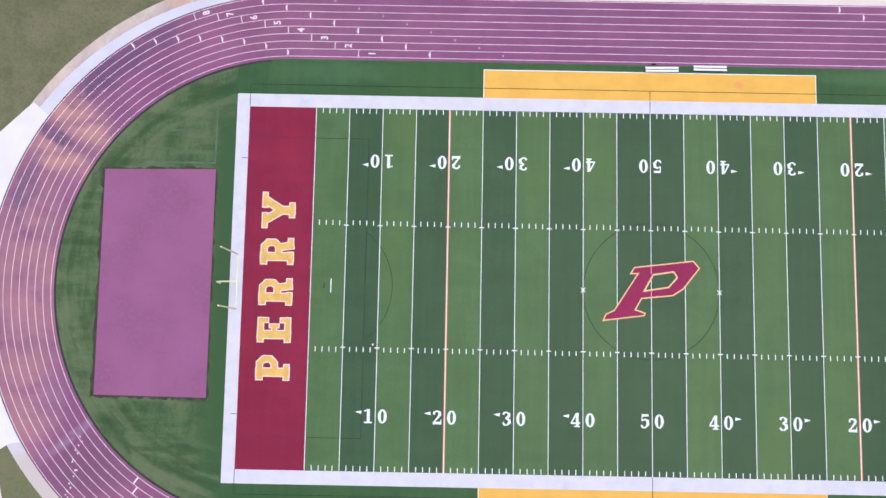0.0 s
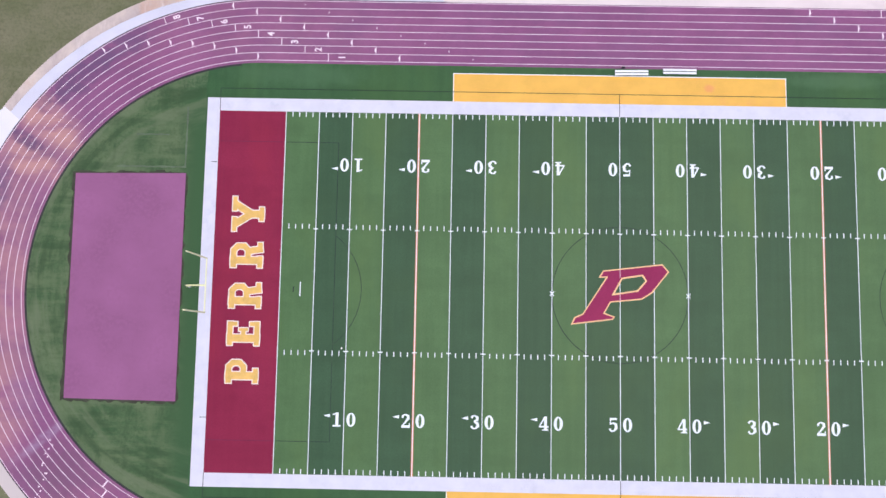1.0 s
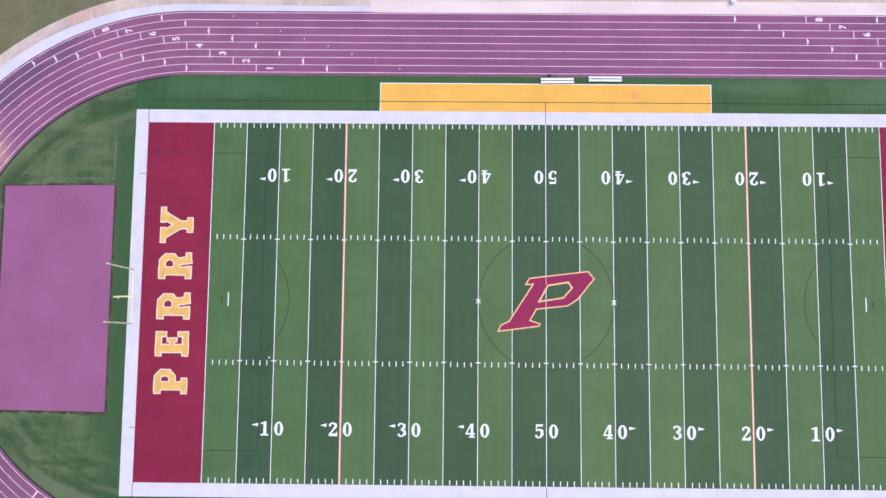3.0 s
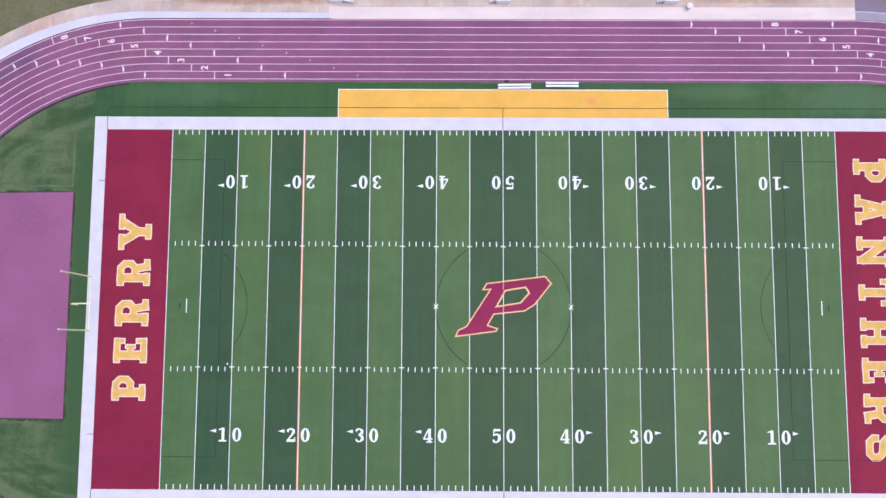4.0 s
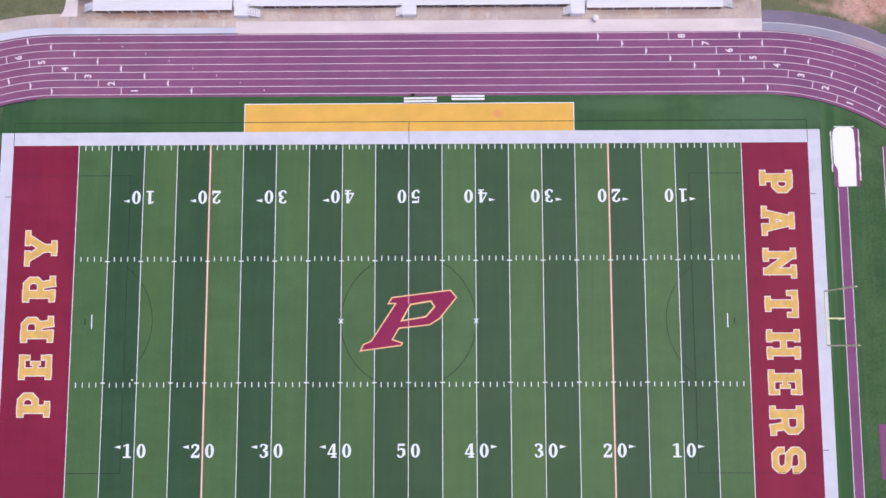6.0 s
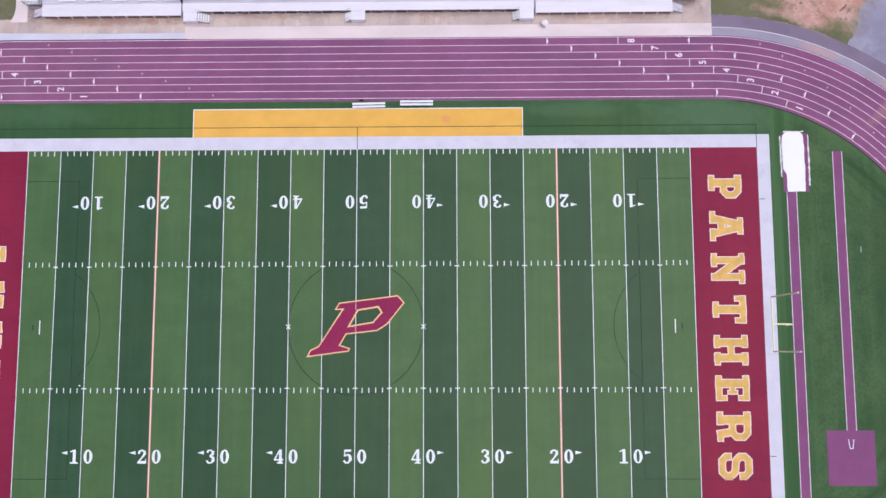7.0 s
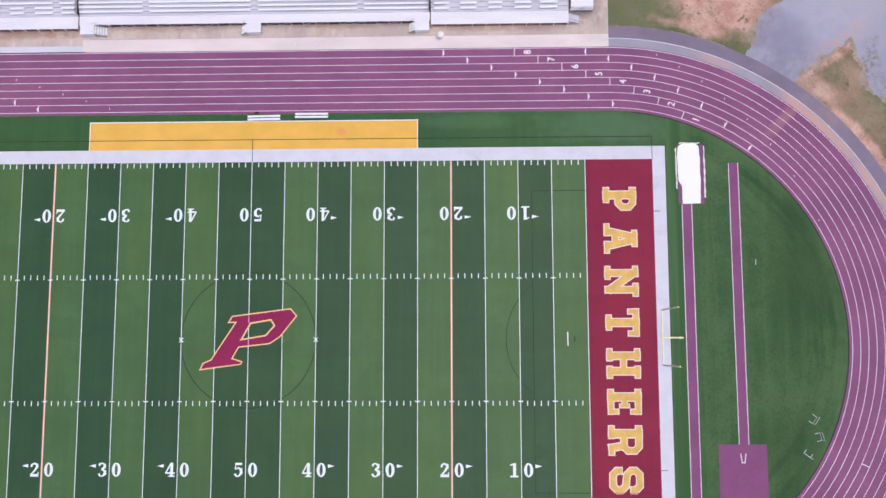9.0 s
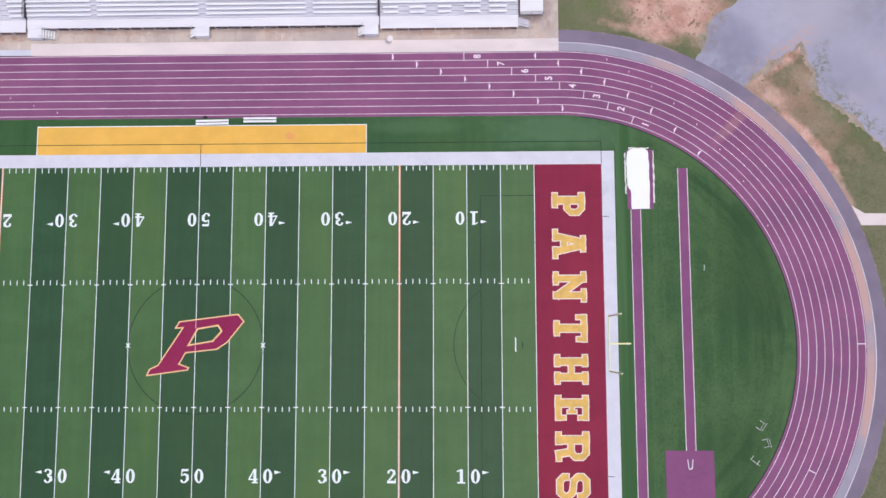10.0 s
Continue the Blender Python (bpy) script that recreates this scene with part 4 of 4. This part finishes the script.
for y0, y1 in ((-0.8, 0.2), (2.3, 3.35)):
    part("worn_line", slab(-0.06, y0, 0.06, y1, 0.056, 0.056), M_WORN, logo, "worn white line over the emblem")

# ---- jumping areas ----
structure("soil_edge", prism(bmesh.new(), ragged([(-74.4, -15.35), (-58.85, -15.5), (-58.95, 15.8), (-74.5, 15.55)], 0.45, 0.20, 9), -0.03, -0.012), M_SOIL, "dark bare soil round the purple pad", "soil")
for x0, y0, x1, y1 in ((-59.4, 16.3, -59.15, 24.8), (-68.6, 16.3, -59.4, 16.52), (-66.1, 20.8, -61.7, 21.0)):
    structure("chalk_line", prism(bmesh.new(), ragged([(x0, y0), (x1, y0), (x1, y1), (x0, y1)], 0.5, 0.06, 31), -0.024, -0.020), M_CHALK, "faded pale line on the worn grass", "chalk line")
pad = structure("landing_pad_west", prism(bmesh.new(), [(-73.95, -15.05), (-59.06, -15.22), (-59.15, 15.55), (-74.2, 15.32)], -0.04, 0.02), M_PAD, "large purple rubber pad in the worn grass", "rubber pad")
runway = structure("runway_long_jump", slab(58.66, -27.0, 60.06, 18.15, -0.04, 0.008), M_RUNWAY, "purple rubber long jump runway with white edges", "runway")
for x in (58.71, 60.01):
    part("runway_edge", slab(x - 0.042, -27.0, x + 0.042, 18.15, 0.012, 0.012), M_EDGE, runway)
vault = structure("runway_pole_vault", slab(65.09, -13.85, 66.45, 23.72, -0.04, 0.008), M_RUNWAY, "purple rubber pole vault runway with white edges", "runway")
for x in (65.14, 66.40):
    part("runway_edge", slab(x - 0.042, -13.85, x + 0.042, 23.72, 0.012, 0.012), M_EDGE, vault)
vpad = structure("landing_pad_vault", slab(62.42, -21.0, 68.72, -13.85, -0.04, 0.014), M_RUNWAY, "purple rubber pole vault pad in the grass", "rubber pad")
bm = bmesh.new()
stroke(bm, [(65.27, -15.0), (65.43, -16.2), (65.8, -16.2), (65.97, -15.0)], 0.10, 0.02)
part("vault_box", bm, M_LINE, vpad, "white rim of the planting box")

pit = structure("jump_pit", slab(58.3, 18.17, 61.78, 26.3, -0.05, 0.0), M_RUNWAY, "purple rim round the covered jump pit", "jump pit")
cover = ragged([(58.85, 18.2), (61.27, 18.2), (61.3, 24.5), (61.17, 26.1), (60.8, 26.42), (58.75, 26.42), (58.35, 26.05), (58.25, 24.0), (58.3, 21.5), (58.75, 20.6)], 0.5, 0.05, 7)
bm = prism(bmesh.new(), cover, 0.0, 0.10)
tagged(obj("pit_cover", bm, M_SAND), "bright white sheet covering the jump pit", "pit cover")
for k, (x0, x1, y0, y1) in enumerate(((58.0, 58.2, 20.2, 25.9), (61.78, 61.98, 19.0, 26.2), (58.5, 61.3, 26.45, 26.62))):
    part("spilled_sand", prism(bmesh.new(), ragged([(x0, y0), (x1, y0), (x1, y1), (x0, y1)], 0.4, 0.06, 20 + k), 0.0, 0.012), M_SPILL, pit, "spilled white sand")


# ---- goal posts ----
def goal_post(s):
    """Gooseneck goal: a base behind the end line, a curved neck, crossbar and two uprights. s: which end."""
    g = holder("goal_post", "pale yellow steel gooseneck football goal post behind the end zone", "goal post", "goal posts", at=(s * 57.9, 0.1, 0))
    bx = -s * 2.99
    neck = [(0, 0, 0.1), (0, 0, 1.6)] + [(bx * (1 - math.cos(radians(a))), 0, 1.6 + 1.42 * math.sin(radians(a))) for a in range(9, 91, 9)]
    part("neck", tube(bmesh.new(), neck, 0.11, 12), M_YELLOW, g)
    part("crossbar", tube(bmesh.new(), [(bx, -3.56, 3.05), (bx, 3.56, 3.05)], 0.10, 10), M_CREAM, g)
    for y in (-3.56, 3.56):
        part("upright", tube(bmesh.new(), [(bx, y, 2.98), (bx, y, 12.19)], 0.10, 10), M_CREAM, g)
    part("base_collar", tube(bmesh.new(), [(0, 0, -0.03), (0, 0, 0.10)], 0.2, 14), M_STEEL, g)


goal_post(-1)
goal_post(1)


# ---- team benches ----
def team_bench():
    b = holder("team_bench", "long white aluminium team bench on the sideline turf", "bench", "sideline benches")
    part("seat", box(bmesh.new(), -2.28, -0.36, 0.42, 2.28, -0.06, 0.46, 0.008), M_BENCH, b)
    part("shelf_plank", box(bmesh.new(), -2.28, 0.06, 0.42, 2.28, 0.36, 0.46, 0.008), M_BENCH, b)
    for x in (-1.9, 0.0, 1.9):
        bm = bmesh.new()
        box(bm, x - 0.03, -0.28, -0.018, x + 0.03, -0.22, 0.42)
        box(bm, x - 0.03, 0.22, -0.018, x + 0.03, 0.28, 0.42)
        box(bm, x - 0.03, -0.22, 0.34, x + 0.03, 0.22, 0.40)
        part("leg", bm, M_STEEL, b)
    return b


bench = team_bench()
bench.matrix_basis = pose(1.6, 30.55, 0, 0, 0, 0.8)
copy_thing(bench, pose(8.2, 30.82, 0))

bm = bmesh.new()
bmesh.ops.create_icosphere(bm, subdivisions=3, radius=0.5, matrix=Matrix.Diagonal((0.62, 0.34, 0.4, 1)))
for v in bm.verts:
    v.co.z = max(v.co.z, -0.2) + 0.2
    v.co += Vector((noise.noise(v.co * 3), noise.noise(v.co * 3 + Vector((5, 0, 0))), 0)) * 0.06
bag = tagged(obj("equipment_bag", bm, M_BAG), "slumped black canvas equipment bag beside the bench", "bag")
bag.location = (0.55, 31.36, 0.004)

bm = bmesh.new()
bmesh.ops.create_uvsphere(bm, u_segments=16, v_segments=10, radius=0.13)
ball = tagged(obj("ball", bm, M_BALL), "small white ball lying on the turf", "ball")
ball.location = (-37.15, -7.8, 0.148)

# trash can with a domed lid on the apron
can = holder("trash_can", "round white trash can with a domed lid on the concrete", "trash can", at=(26.05, 42.0, -0.016))
bm = bmesh.new()
tube(bm, [(0, 0, 0), (0, 0, 0.06), (0, 0, 0.85)], 0.30, 20)
part("body", bm, M_LID, can)
bm = bmesh.new()
bmesh.ops.create_uvsphere(bm, u_segments=20, v_segments=10, radius=0.4, matrix=Matrix.Diagonal((1.15, 1.15, 0.3, 1)))
bmesh.ops.delete(bm, geom=[v for v in bm.verts if v.co.z < -0.02], context="VERTS")
bmesh.ops.translate(bm, verts=bm.verts, vec=(0, 0, 0.87))
part("lid", bm, M_LID, can, "domed pinkish white lid")


# ---- hurdles ----
def hurdle():
    h = holder("hurdle", "white and grey folding track hurdle lying on the grass", "hurdle", "hurdles by the bend")
    part("top_board", box(bmesh.new(), -0.6, -0.02, 0.90, 0.6, 0.03, 0.99, 0.006), M_HURDLE, h)
    for x in (-0.5, 0.5):
        part("upright", tube(bmesh.new(), [(x, 0, 0.03), (x, 0, 0.92)], 0.025), M_STEEL, h)
        part("foot", box(bmesh.new(), x - 0.04, -0.03, 0.0, x + 0.04, 0.66, 0.06, 0.006), M_HURDLE, h)
    part("brace", box(bmesh.new(), -0.5, 0.0, 0.04, 0.5, 0.05, 0.08), M_STEEL, h)
    return h


first_hurdle = hurdle()
first_hurdle.matrix_basis = pose(75.1, -10.75, -0.03, 0, 0, 55)
copy_thing(first_hurdle, pose(75.8, -12.8, -0.03, 0, 0, 105))
copy_thing(first_hurdle, pose(73.85, -15.3, -0.03, 0, 0, -38))

bm = tube(bmesh.new(), [(0, -0.38, 0), (0.03, 0.05, 0.006), (0.02, 0.38, 0)], 0.05, 8)
stake = tagged(obj("marker_stake", bm, M_STAKE), "short pale plastic marker stake lying on the grass", "stake")
stake.location = (68.25, 10.2, 0.02)

# ---- grandstand ----
DECK = 1.1


def rail(thing, x0, y0, x1, y1, z, high=1.05, bars=3, mat=None, step=1.8):
    """A guard rail between two places: posts and bars in one part each."""
    mat = mat or M_STEEL
    k = max(1, round(math.hypot(x1 - x0, y1 - y0) / step))
    for i in range(k + 1):
        f = i / k
        part("rail_post", tube(bmesh.new(), [(x0 + (x1 - x0) * f, y0 + (y1 - y0) * f, z), (x0 + (x1 - x0) * f, y0 + (y1 - y0) * f, z + high)], 0.028, 6), mat, thing)
    for b in range(bars):
        h = z + high * (b + 1) / bars
        part("rail_bar", tube(bmesh.new(), [(x0, y0, h), (x1, y1, h)], 0.024, 6), mat, thing)


def legs(thing, x0, x1, y, z, step=2.4, half=0.05, mat=None):
    k = round((x1 - x0) / step)
    for i in range(k + 1):
        x = x0 + 0.1 + (x1 - x0 - 0.2) * i / k
        part("support_post", box(bmesh.new(), x - half, y - half, -0.016, x + half, y + half, z), mat or M_STEEL, thing)


def planks(thing, name, x0, x1, y0, y1, z, count, mat, thick=0.05, gap=0.012):
    """A floor or seat of planks running along x."""
    d = (y1 - y0) / count
    for i in range(count):
        part(name, box(bmesh.new(), x0, y0 + d * i + gap / 2, z - thick, x1, y0 + d * (i + 1) - gap / 2, z, 0.006), mat, thing)


ROW, RISE, ROWS_UP = 0.60, 0.175, 14

stand = holder("grandstand", "raised aluminium bleacher with continuous bench rows and narrow aisles", "bleacher", "grandstand")
planks(stand, "walkway_plank", -24.55, 24.6, 43.95, 45.15, DECK, 4, M_DECK)
part("fascia", box(bmesh.new(), -24.55, 43.91, DECK - 0.07, 24.6, 43.95, DECK + 0.02), M_DECK, stand)
legs(stand, -20.6, 22.4, 43.97, DECK - 0.05, 1.72, 0.055, M_ALU)
for i in range(25):
    x = -20.5 + 1.712 * i
    if i % 3:
        part("front_brace", tube(bmesh.new(), [(x, 43.94, 0.06), (x + 1.6, 43.94, 0.98)], 0.028, 6), M_ALU, stand)
# added sheet: the open undercroft's shade is put into its dark colour
part("under_screen", box(bmesh.new(), -20.6, 44.0, -0.016, 24.55, 44.06, DECK - 0.07), M_UNDERSHADE, stand, "dark sheet standing in for the shade under the walkway")
cuts = [(-24.4, -15.4), (-14.5, -0.3), (0.7, 14.6), (15.5, 24.4)]
for r in range(ROWS_UP):
    y, z = 45.15 + ROW * r, DECK + 0.12 + RISE * r
    part("footboard", box(bmesh.new(), -24.5, y, z - 0.05, 24.5, y + ROW - 0.015, z, 0.006), M_ALU, stand)
    part("riser", box(bmesh.new(), -24.5, y - 0.012, z - RISE, 24.5, y, z - 0.002), M_ALU, stand)
    for x0, x1 in cuts:
        plank = part("bench_plank", box(bmesh.new(), x0, y + 0.30, z + 0.38, x1, y + 0.56, z + 0.43, 0.01), M_SEAT, stand)
        for i in range(int((x1 - x0) / 2.2) + 1):
            x = x0 + 0.3 + (x1 - x0 - 0.6) * i / int((x1 - x0) / 2.2)
            part("bench_bracket", box(bmesh.new(), x - 0.03, y + 0.44, z, x + 0.03, y + 0.54, z + 0.38), M_ALU, plank)
for x in (-24.56, 24.6):
    rail(stand, x, 45.2, x, 45.15 + ROW * ROWS_UP, DECK + 0.3, 1.3, 4, M_DARKRAIL, 1.2)
    part("side_screen", box(bmesh.new(), x - 0.04, 45.2, DECK, x + 0.04, 45.15 + ROW * ROWS_UP, DECK + 0.9), M_DARKRAIL, stand, "dark side panel")


def under_frame(thing, x0, x1, y0, rows, pitch, rise):
    """Sloping beams and rear posts under the rows."""
    k = max(2, round((x1 - x0) / 5))
    top = DECK + rise * rows - 0.25
    for i in range(k + 1):
        x = x0 + 0.3 + (x1 - x0 - 0.6) * i / k
        part("sloping_beam", tube(bmesh.new(), [(x, y0, DECK - 0.25), (x, y0 + pitch * rows, top)], 0.08, 6), M_STEEL, thing)
        for f in (0.35, 0.68, 0.99):
            y, z = y0 + pitch * rows * f, DECK - 0.25 + (top - DECK + 0.25) * f
            part("support_post", box(bmesh.new(), x - 0.06, y - 0.06, -0.016, x + 0.06, y + 0.06, z), M_STEEL, thing)
    rail(thing, x0, y0 + pitch * rows, x1, y0 + pitch * rows, top + 0.2, 1.2, 3)


under_frame(stand, -24.5, 24.5, 45.2, ROWS_UP, ROW, RISE)


def wing(name, x0, x1, benches, aisle):
    w = holder(name, "aluminium bleacher wing with a wide walkway and short benches", "bleacher", "grandstand")
    planks(w, "walkway_plank", x0, x1, 43.42, 45.12, DECK, 6, M_DECK)
    part("fascia", box(bmesh.new(), x0, 43.38, DECK - 0.07, x1, 43.42, DECK + 0.02), M_DECK, w)
    legs(w, x0, x1, 43.44, DECK - 0.05, 1.9, 0.05, M_SEAT)
    # added sheet behind the posts, coloured as the brownish shade under the deck
    part("under_screen", box(bmesh.new(), x0 + 0.05, 43.50, -0.016, x1 - 0.05, 43.54, DECK - 0.07), M_BROWN_SHADE, w, "brown sheet standing in for the shade under the wing")
    for r in range(13):
        y, z = 45.12 + 0.64 * r, DECK + 0.1 + 0.185 * r
        part("footboard", box(bmesh.new(), x0, y, z - 0.05, x1, y + 0.625, z, 0.006), M_ALU, w)
        part("riser", box(bmesh.new(), x0, y - 0.012, z - 0.185, x1, y, z - 0.002), M_ALU, w)
        for a, b in (benches if r < 2 else ((x0 + 0.2, aisle - 0.5), (aisle + 0.5, x1 - 0.2))):
            plank = part("bench_plank", box(bmesh.new(), a, y + 0.24, z + 0.38, b, y + 0.54, z + 0.43, 0.01), M_SEAT, w)
            for x in (a + 0.3, (a + b) / 2, b - 0.3):
                part("bench_bracket", box(bmesh.new(), x - 0.03, y + 0.40, z, x + 0.03, y + 0.50, z + 0.38), M_ALU, plank)
    under_frame(w, x0, x1, 45.2, 13, 0.64, 0.185)
    return w


wing("bleacher_wing", 24.75, 43.75, [(25.15, 27.3), (28.8, 31.1), (32.7, 34.6), (36.3, 38.6), (39.75, 42.2)], 39.2)
wing("bleacher_wing", -44.3, -24.7, [(-41.8, -39.4), (-38.1, -35.7), (-34.2, -32.2), (-30.65, -28.1), (-26.9, -24.85)], -27.6)


def entry(x0, x1, stair, treads=5):
    """A landing in front of the walkway with a stair down to the west (-1) or east (1)."""
    e = holder("entry_stair", "white aluminium landing and short stair up to the bleacher walkway", "stair", "grandstand stairs")
    part("landing", box(bmesh.new(), x0, 42.55, DECK - 0.10, x1, 43.9, DECK + 0.004, 0.01), M_DECK, e)
    part("skirt", box(bmesh.new(), x0 + 0.02, 42.57, -0.016, x1 - 0.02, 42.6, DECK - 0.10), M_DECK, e)
    for x in (x0 + 0.06, x1 - 0.06):
        for y in (42.66, 43.84):
            part("leg", box(bmesh.new(), x - 0.05, y - 0.05, -0.016, x + 0.05, y + 0.05, DECK - 0.1), M_STEEL, e)
    run = 0.30
    for k in range(treads):
        a = (x1 + run * k) if stair > 0 else (x0 - run * (k + 1))
        z = DECK - (k + 1) * DECK / (treads + 1)
        part("tread", box(bmesh.new(), a + 0.02, 42.6, z - 0.04, a + run - 0.02, 43.85, z, 0.006), M_SEAT, e)
    for y in (42.6, 43.85):
        end = x1 + run * treads if stair > 0 else x0 - run * treads
        start = x1 if stair > 0 else x0
        part("stringer", tube(bmesh.new(), [(start, y, DECK - 0.1), (end, y, 0.1)], 0.05, 6), M_STEEL, e)
        part("handrail", tube(bmesh.new(), [(start, y, DECK + 0.9), (end, y, 1.0), (end, y, -0.016)], 0.025, 6), M_STEEL, e)


entry(-24.4, -22.45, 1)
entry(-0.95, 1.05, -1, 3)
entry(22.5, 24.5, -1, 3)


def ramp(x0, x1):
    r = holder("access_ramp", "pale aluminium access platform at the end of the bleacher", "ramp", "access ramps")
    part("platform", box(bmesh.new(), x0, 45.2, DECK - 0.12, x1, 52.0, DECK, 0.01), M_DECK, r)
    for x in (x0 + 0.1, x1 - 0.1):
        for y in (45.3, 48.8, 51.9):
            part("leg", box(bmesh.new(), x - 0.05, y - 0.05, -0.016, x + 0.05, y + 0.05, DECK - 0.12), M_STEEL, r)
    rail(r, x0, 45.2, x1, 45.2, DECK, 1.0, 3, M_DARKRAIL)
    xa = x0 if x0 > 0 else x1
    rail(r, xa, 45.2, xa, 52.0, DECK, 1.0, 4, M_DARKRAIL)


ramp(43.95, 47.2)
ramp(-46.8, -44.5)


def end_stair(x, way):
    """A narrow stair from the end of a wing's walkway down to the concrete, with pipe handrails. way: 1 to the east, -1 to the west."""
    e = holder("end_stair", "narrow aluminium stair with pipe handrails at the end of the bleacher", "stair", "grandstand stairs")
    for k in range(5):
        a, z = x + way * 0.30 * k, DECK - (k + 1) * DECK / 6
        part("tread", box(bmesh.new(), min(a, a + way * 0.27), 43.6, z - 0.04, max(a, a + way * 0.27), 44.75, z, 0.006), M_ALU, e)
    for y in (43.58, 44.77):
        part("stringer", tube(bmesh.new(), [(x, y, DECK - 0.1), (x + way * 1.55, y, 0.06)], 0.05, 6), M_STEEL, e)
        part("handrail", tube(bmesh.new(), [(x, y, DECK + 0.95), (x + way * 1.55, y, 0.95), (x + way * 2.0, y, 0.95), (x + way * 2.0, y, -0.016)], 0.03, 6), M_STEEL, e)
        part("handrail_post", tube(bmesh.new(), [(x + way * 0.75, y, 0.4), (x + way * 0.75, y, 1.5)], 0.025, 6), M_STEEL, e)


end_stair(43.8, 1)
end_stair(-44.35, -1)

# ---- small things beyond the drive ----
def shrub(x, y, seed):
    """A low dry shrub: many small curled leaves on short stems."""
    rnd = random.Random(seed)
    s = holder("shrub", "low dry brown shrub in the grass beside the drive", "shrub", "dry shrubs", at=(x, y, -0.06))
    stems, leaves = bmesh.new(), bmesh.new()
    for k in range(14):
        a, lean, h = rnd.uniform(0, 6.28), rnd.uniform(0.1, 0.7), rnd.uniform(0.3, 0.7)
        tip = Vector((math.cos(a) * lean, math.sin(a) * lean, h))
        tube(stems, [(0, 0, 0), tip * 0.5 + Vector((0, 0, 0.06)), tip], 0.012, 5)
        for _ in range(16):
            c = tip * rnd.uniform(0.4, 1.1) + Vector((rnd.uniform(-0.2, 0.2), rnd.uniform(-0.2, 0.2), rnd.uniform(-0.1, 0.15)))
            m = Matrix.Translation(c) @ Euler((rnd.uniform(-1, 1), rnd.uniform(-1, 1), rnd.uniform(0, 6))).to_matrix().to_4x4()
            vs = [leaves.verts.new(m @ Vector(p)) for p in ((-0.1, 0, 0), (0, -0.05, 0.015), (0.1, 0, 0), (0, 0.05, 0.015))]
            leaves.faces.new(vs)
    part("stems", stems, M_SHRUB, s)
    part("leaves", leaves, M_SHRUB, s)


for k, (x, y) in enumerate(((92.3, -8.1), (92.2, -11.5), (92.3, -14.6))):
    shrub(x, y, k)
bar = holder("barrier", "short white steel barrier bar beside the drive", "barrier", at=(92.2, -1.7, -0.06))
for x in (-0.6, 0.6):
    part("post", tube(bmesh.new(), [(x, 0, 0), (x, 0, 0.95)], 0.04), M_STEEL, bar)
part("bar", tube(bmesh.new(), [(-0.65, 0, 0.9), (0.65, 0, 0.9)], 0.05), M_BENCH, bar)


def weeds(patches, seed):
    """Small dry tufts scattered over the bare clay, five blades each."""
    rnd = random.Random(seed)
    bm = bmesh.new()
    for cx, cy, rx, ry, count in patches:
        for _ in range(count):
            a, r = rnd.uniform(0, 6.283), math.sqrt(rnd.random())
            x, y, size = cx + rx * r * math.cos(a), cy + ry * r * math.sin(a), 0.06 + 0.19 * rnd.random() ** 3
            for k in range(6):
                t = k * 1.05 + rnd.uniform(-0.3, 0.3)
                tip = Vector((x + math.cos(t) * size, y + math.sin(t) * size, -0.055 + size * rnd.uniform(0.4, 1.0)))
                side = Vector((-math.sin(t), math.cos(t), 0)) * size * 0.28
                base = Vector((x, y, -0.06))
                bm.faces.new([bm.verts.new(base - side), bm.verts.new(base + side), bm.verts.new(tip)])
    return tagged(obj("weed_tufts", bm, M_WEED), "sparse brownish weed tufts on the bare clay", "weeds", kind="stuff")


weeds(((65.5, 46.0, 6.5, 3.0, 90), (67.5, 42.0, 2.0, 2.0, 14), (80.0, 38.6, 3.0, 0.9, 18), (77.5, 35.0, 2.5, 1.5, 20), (84.0, 33.0, 3.0, 3.0, 26), (89.0, 30.0, 3.0, 1.5, 18)), 8)
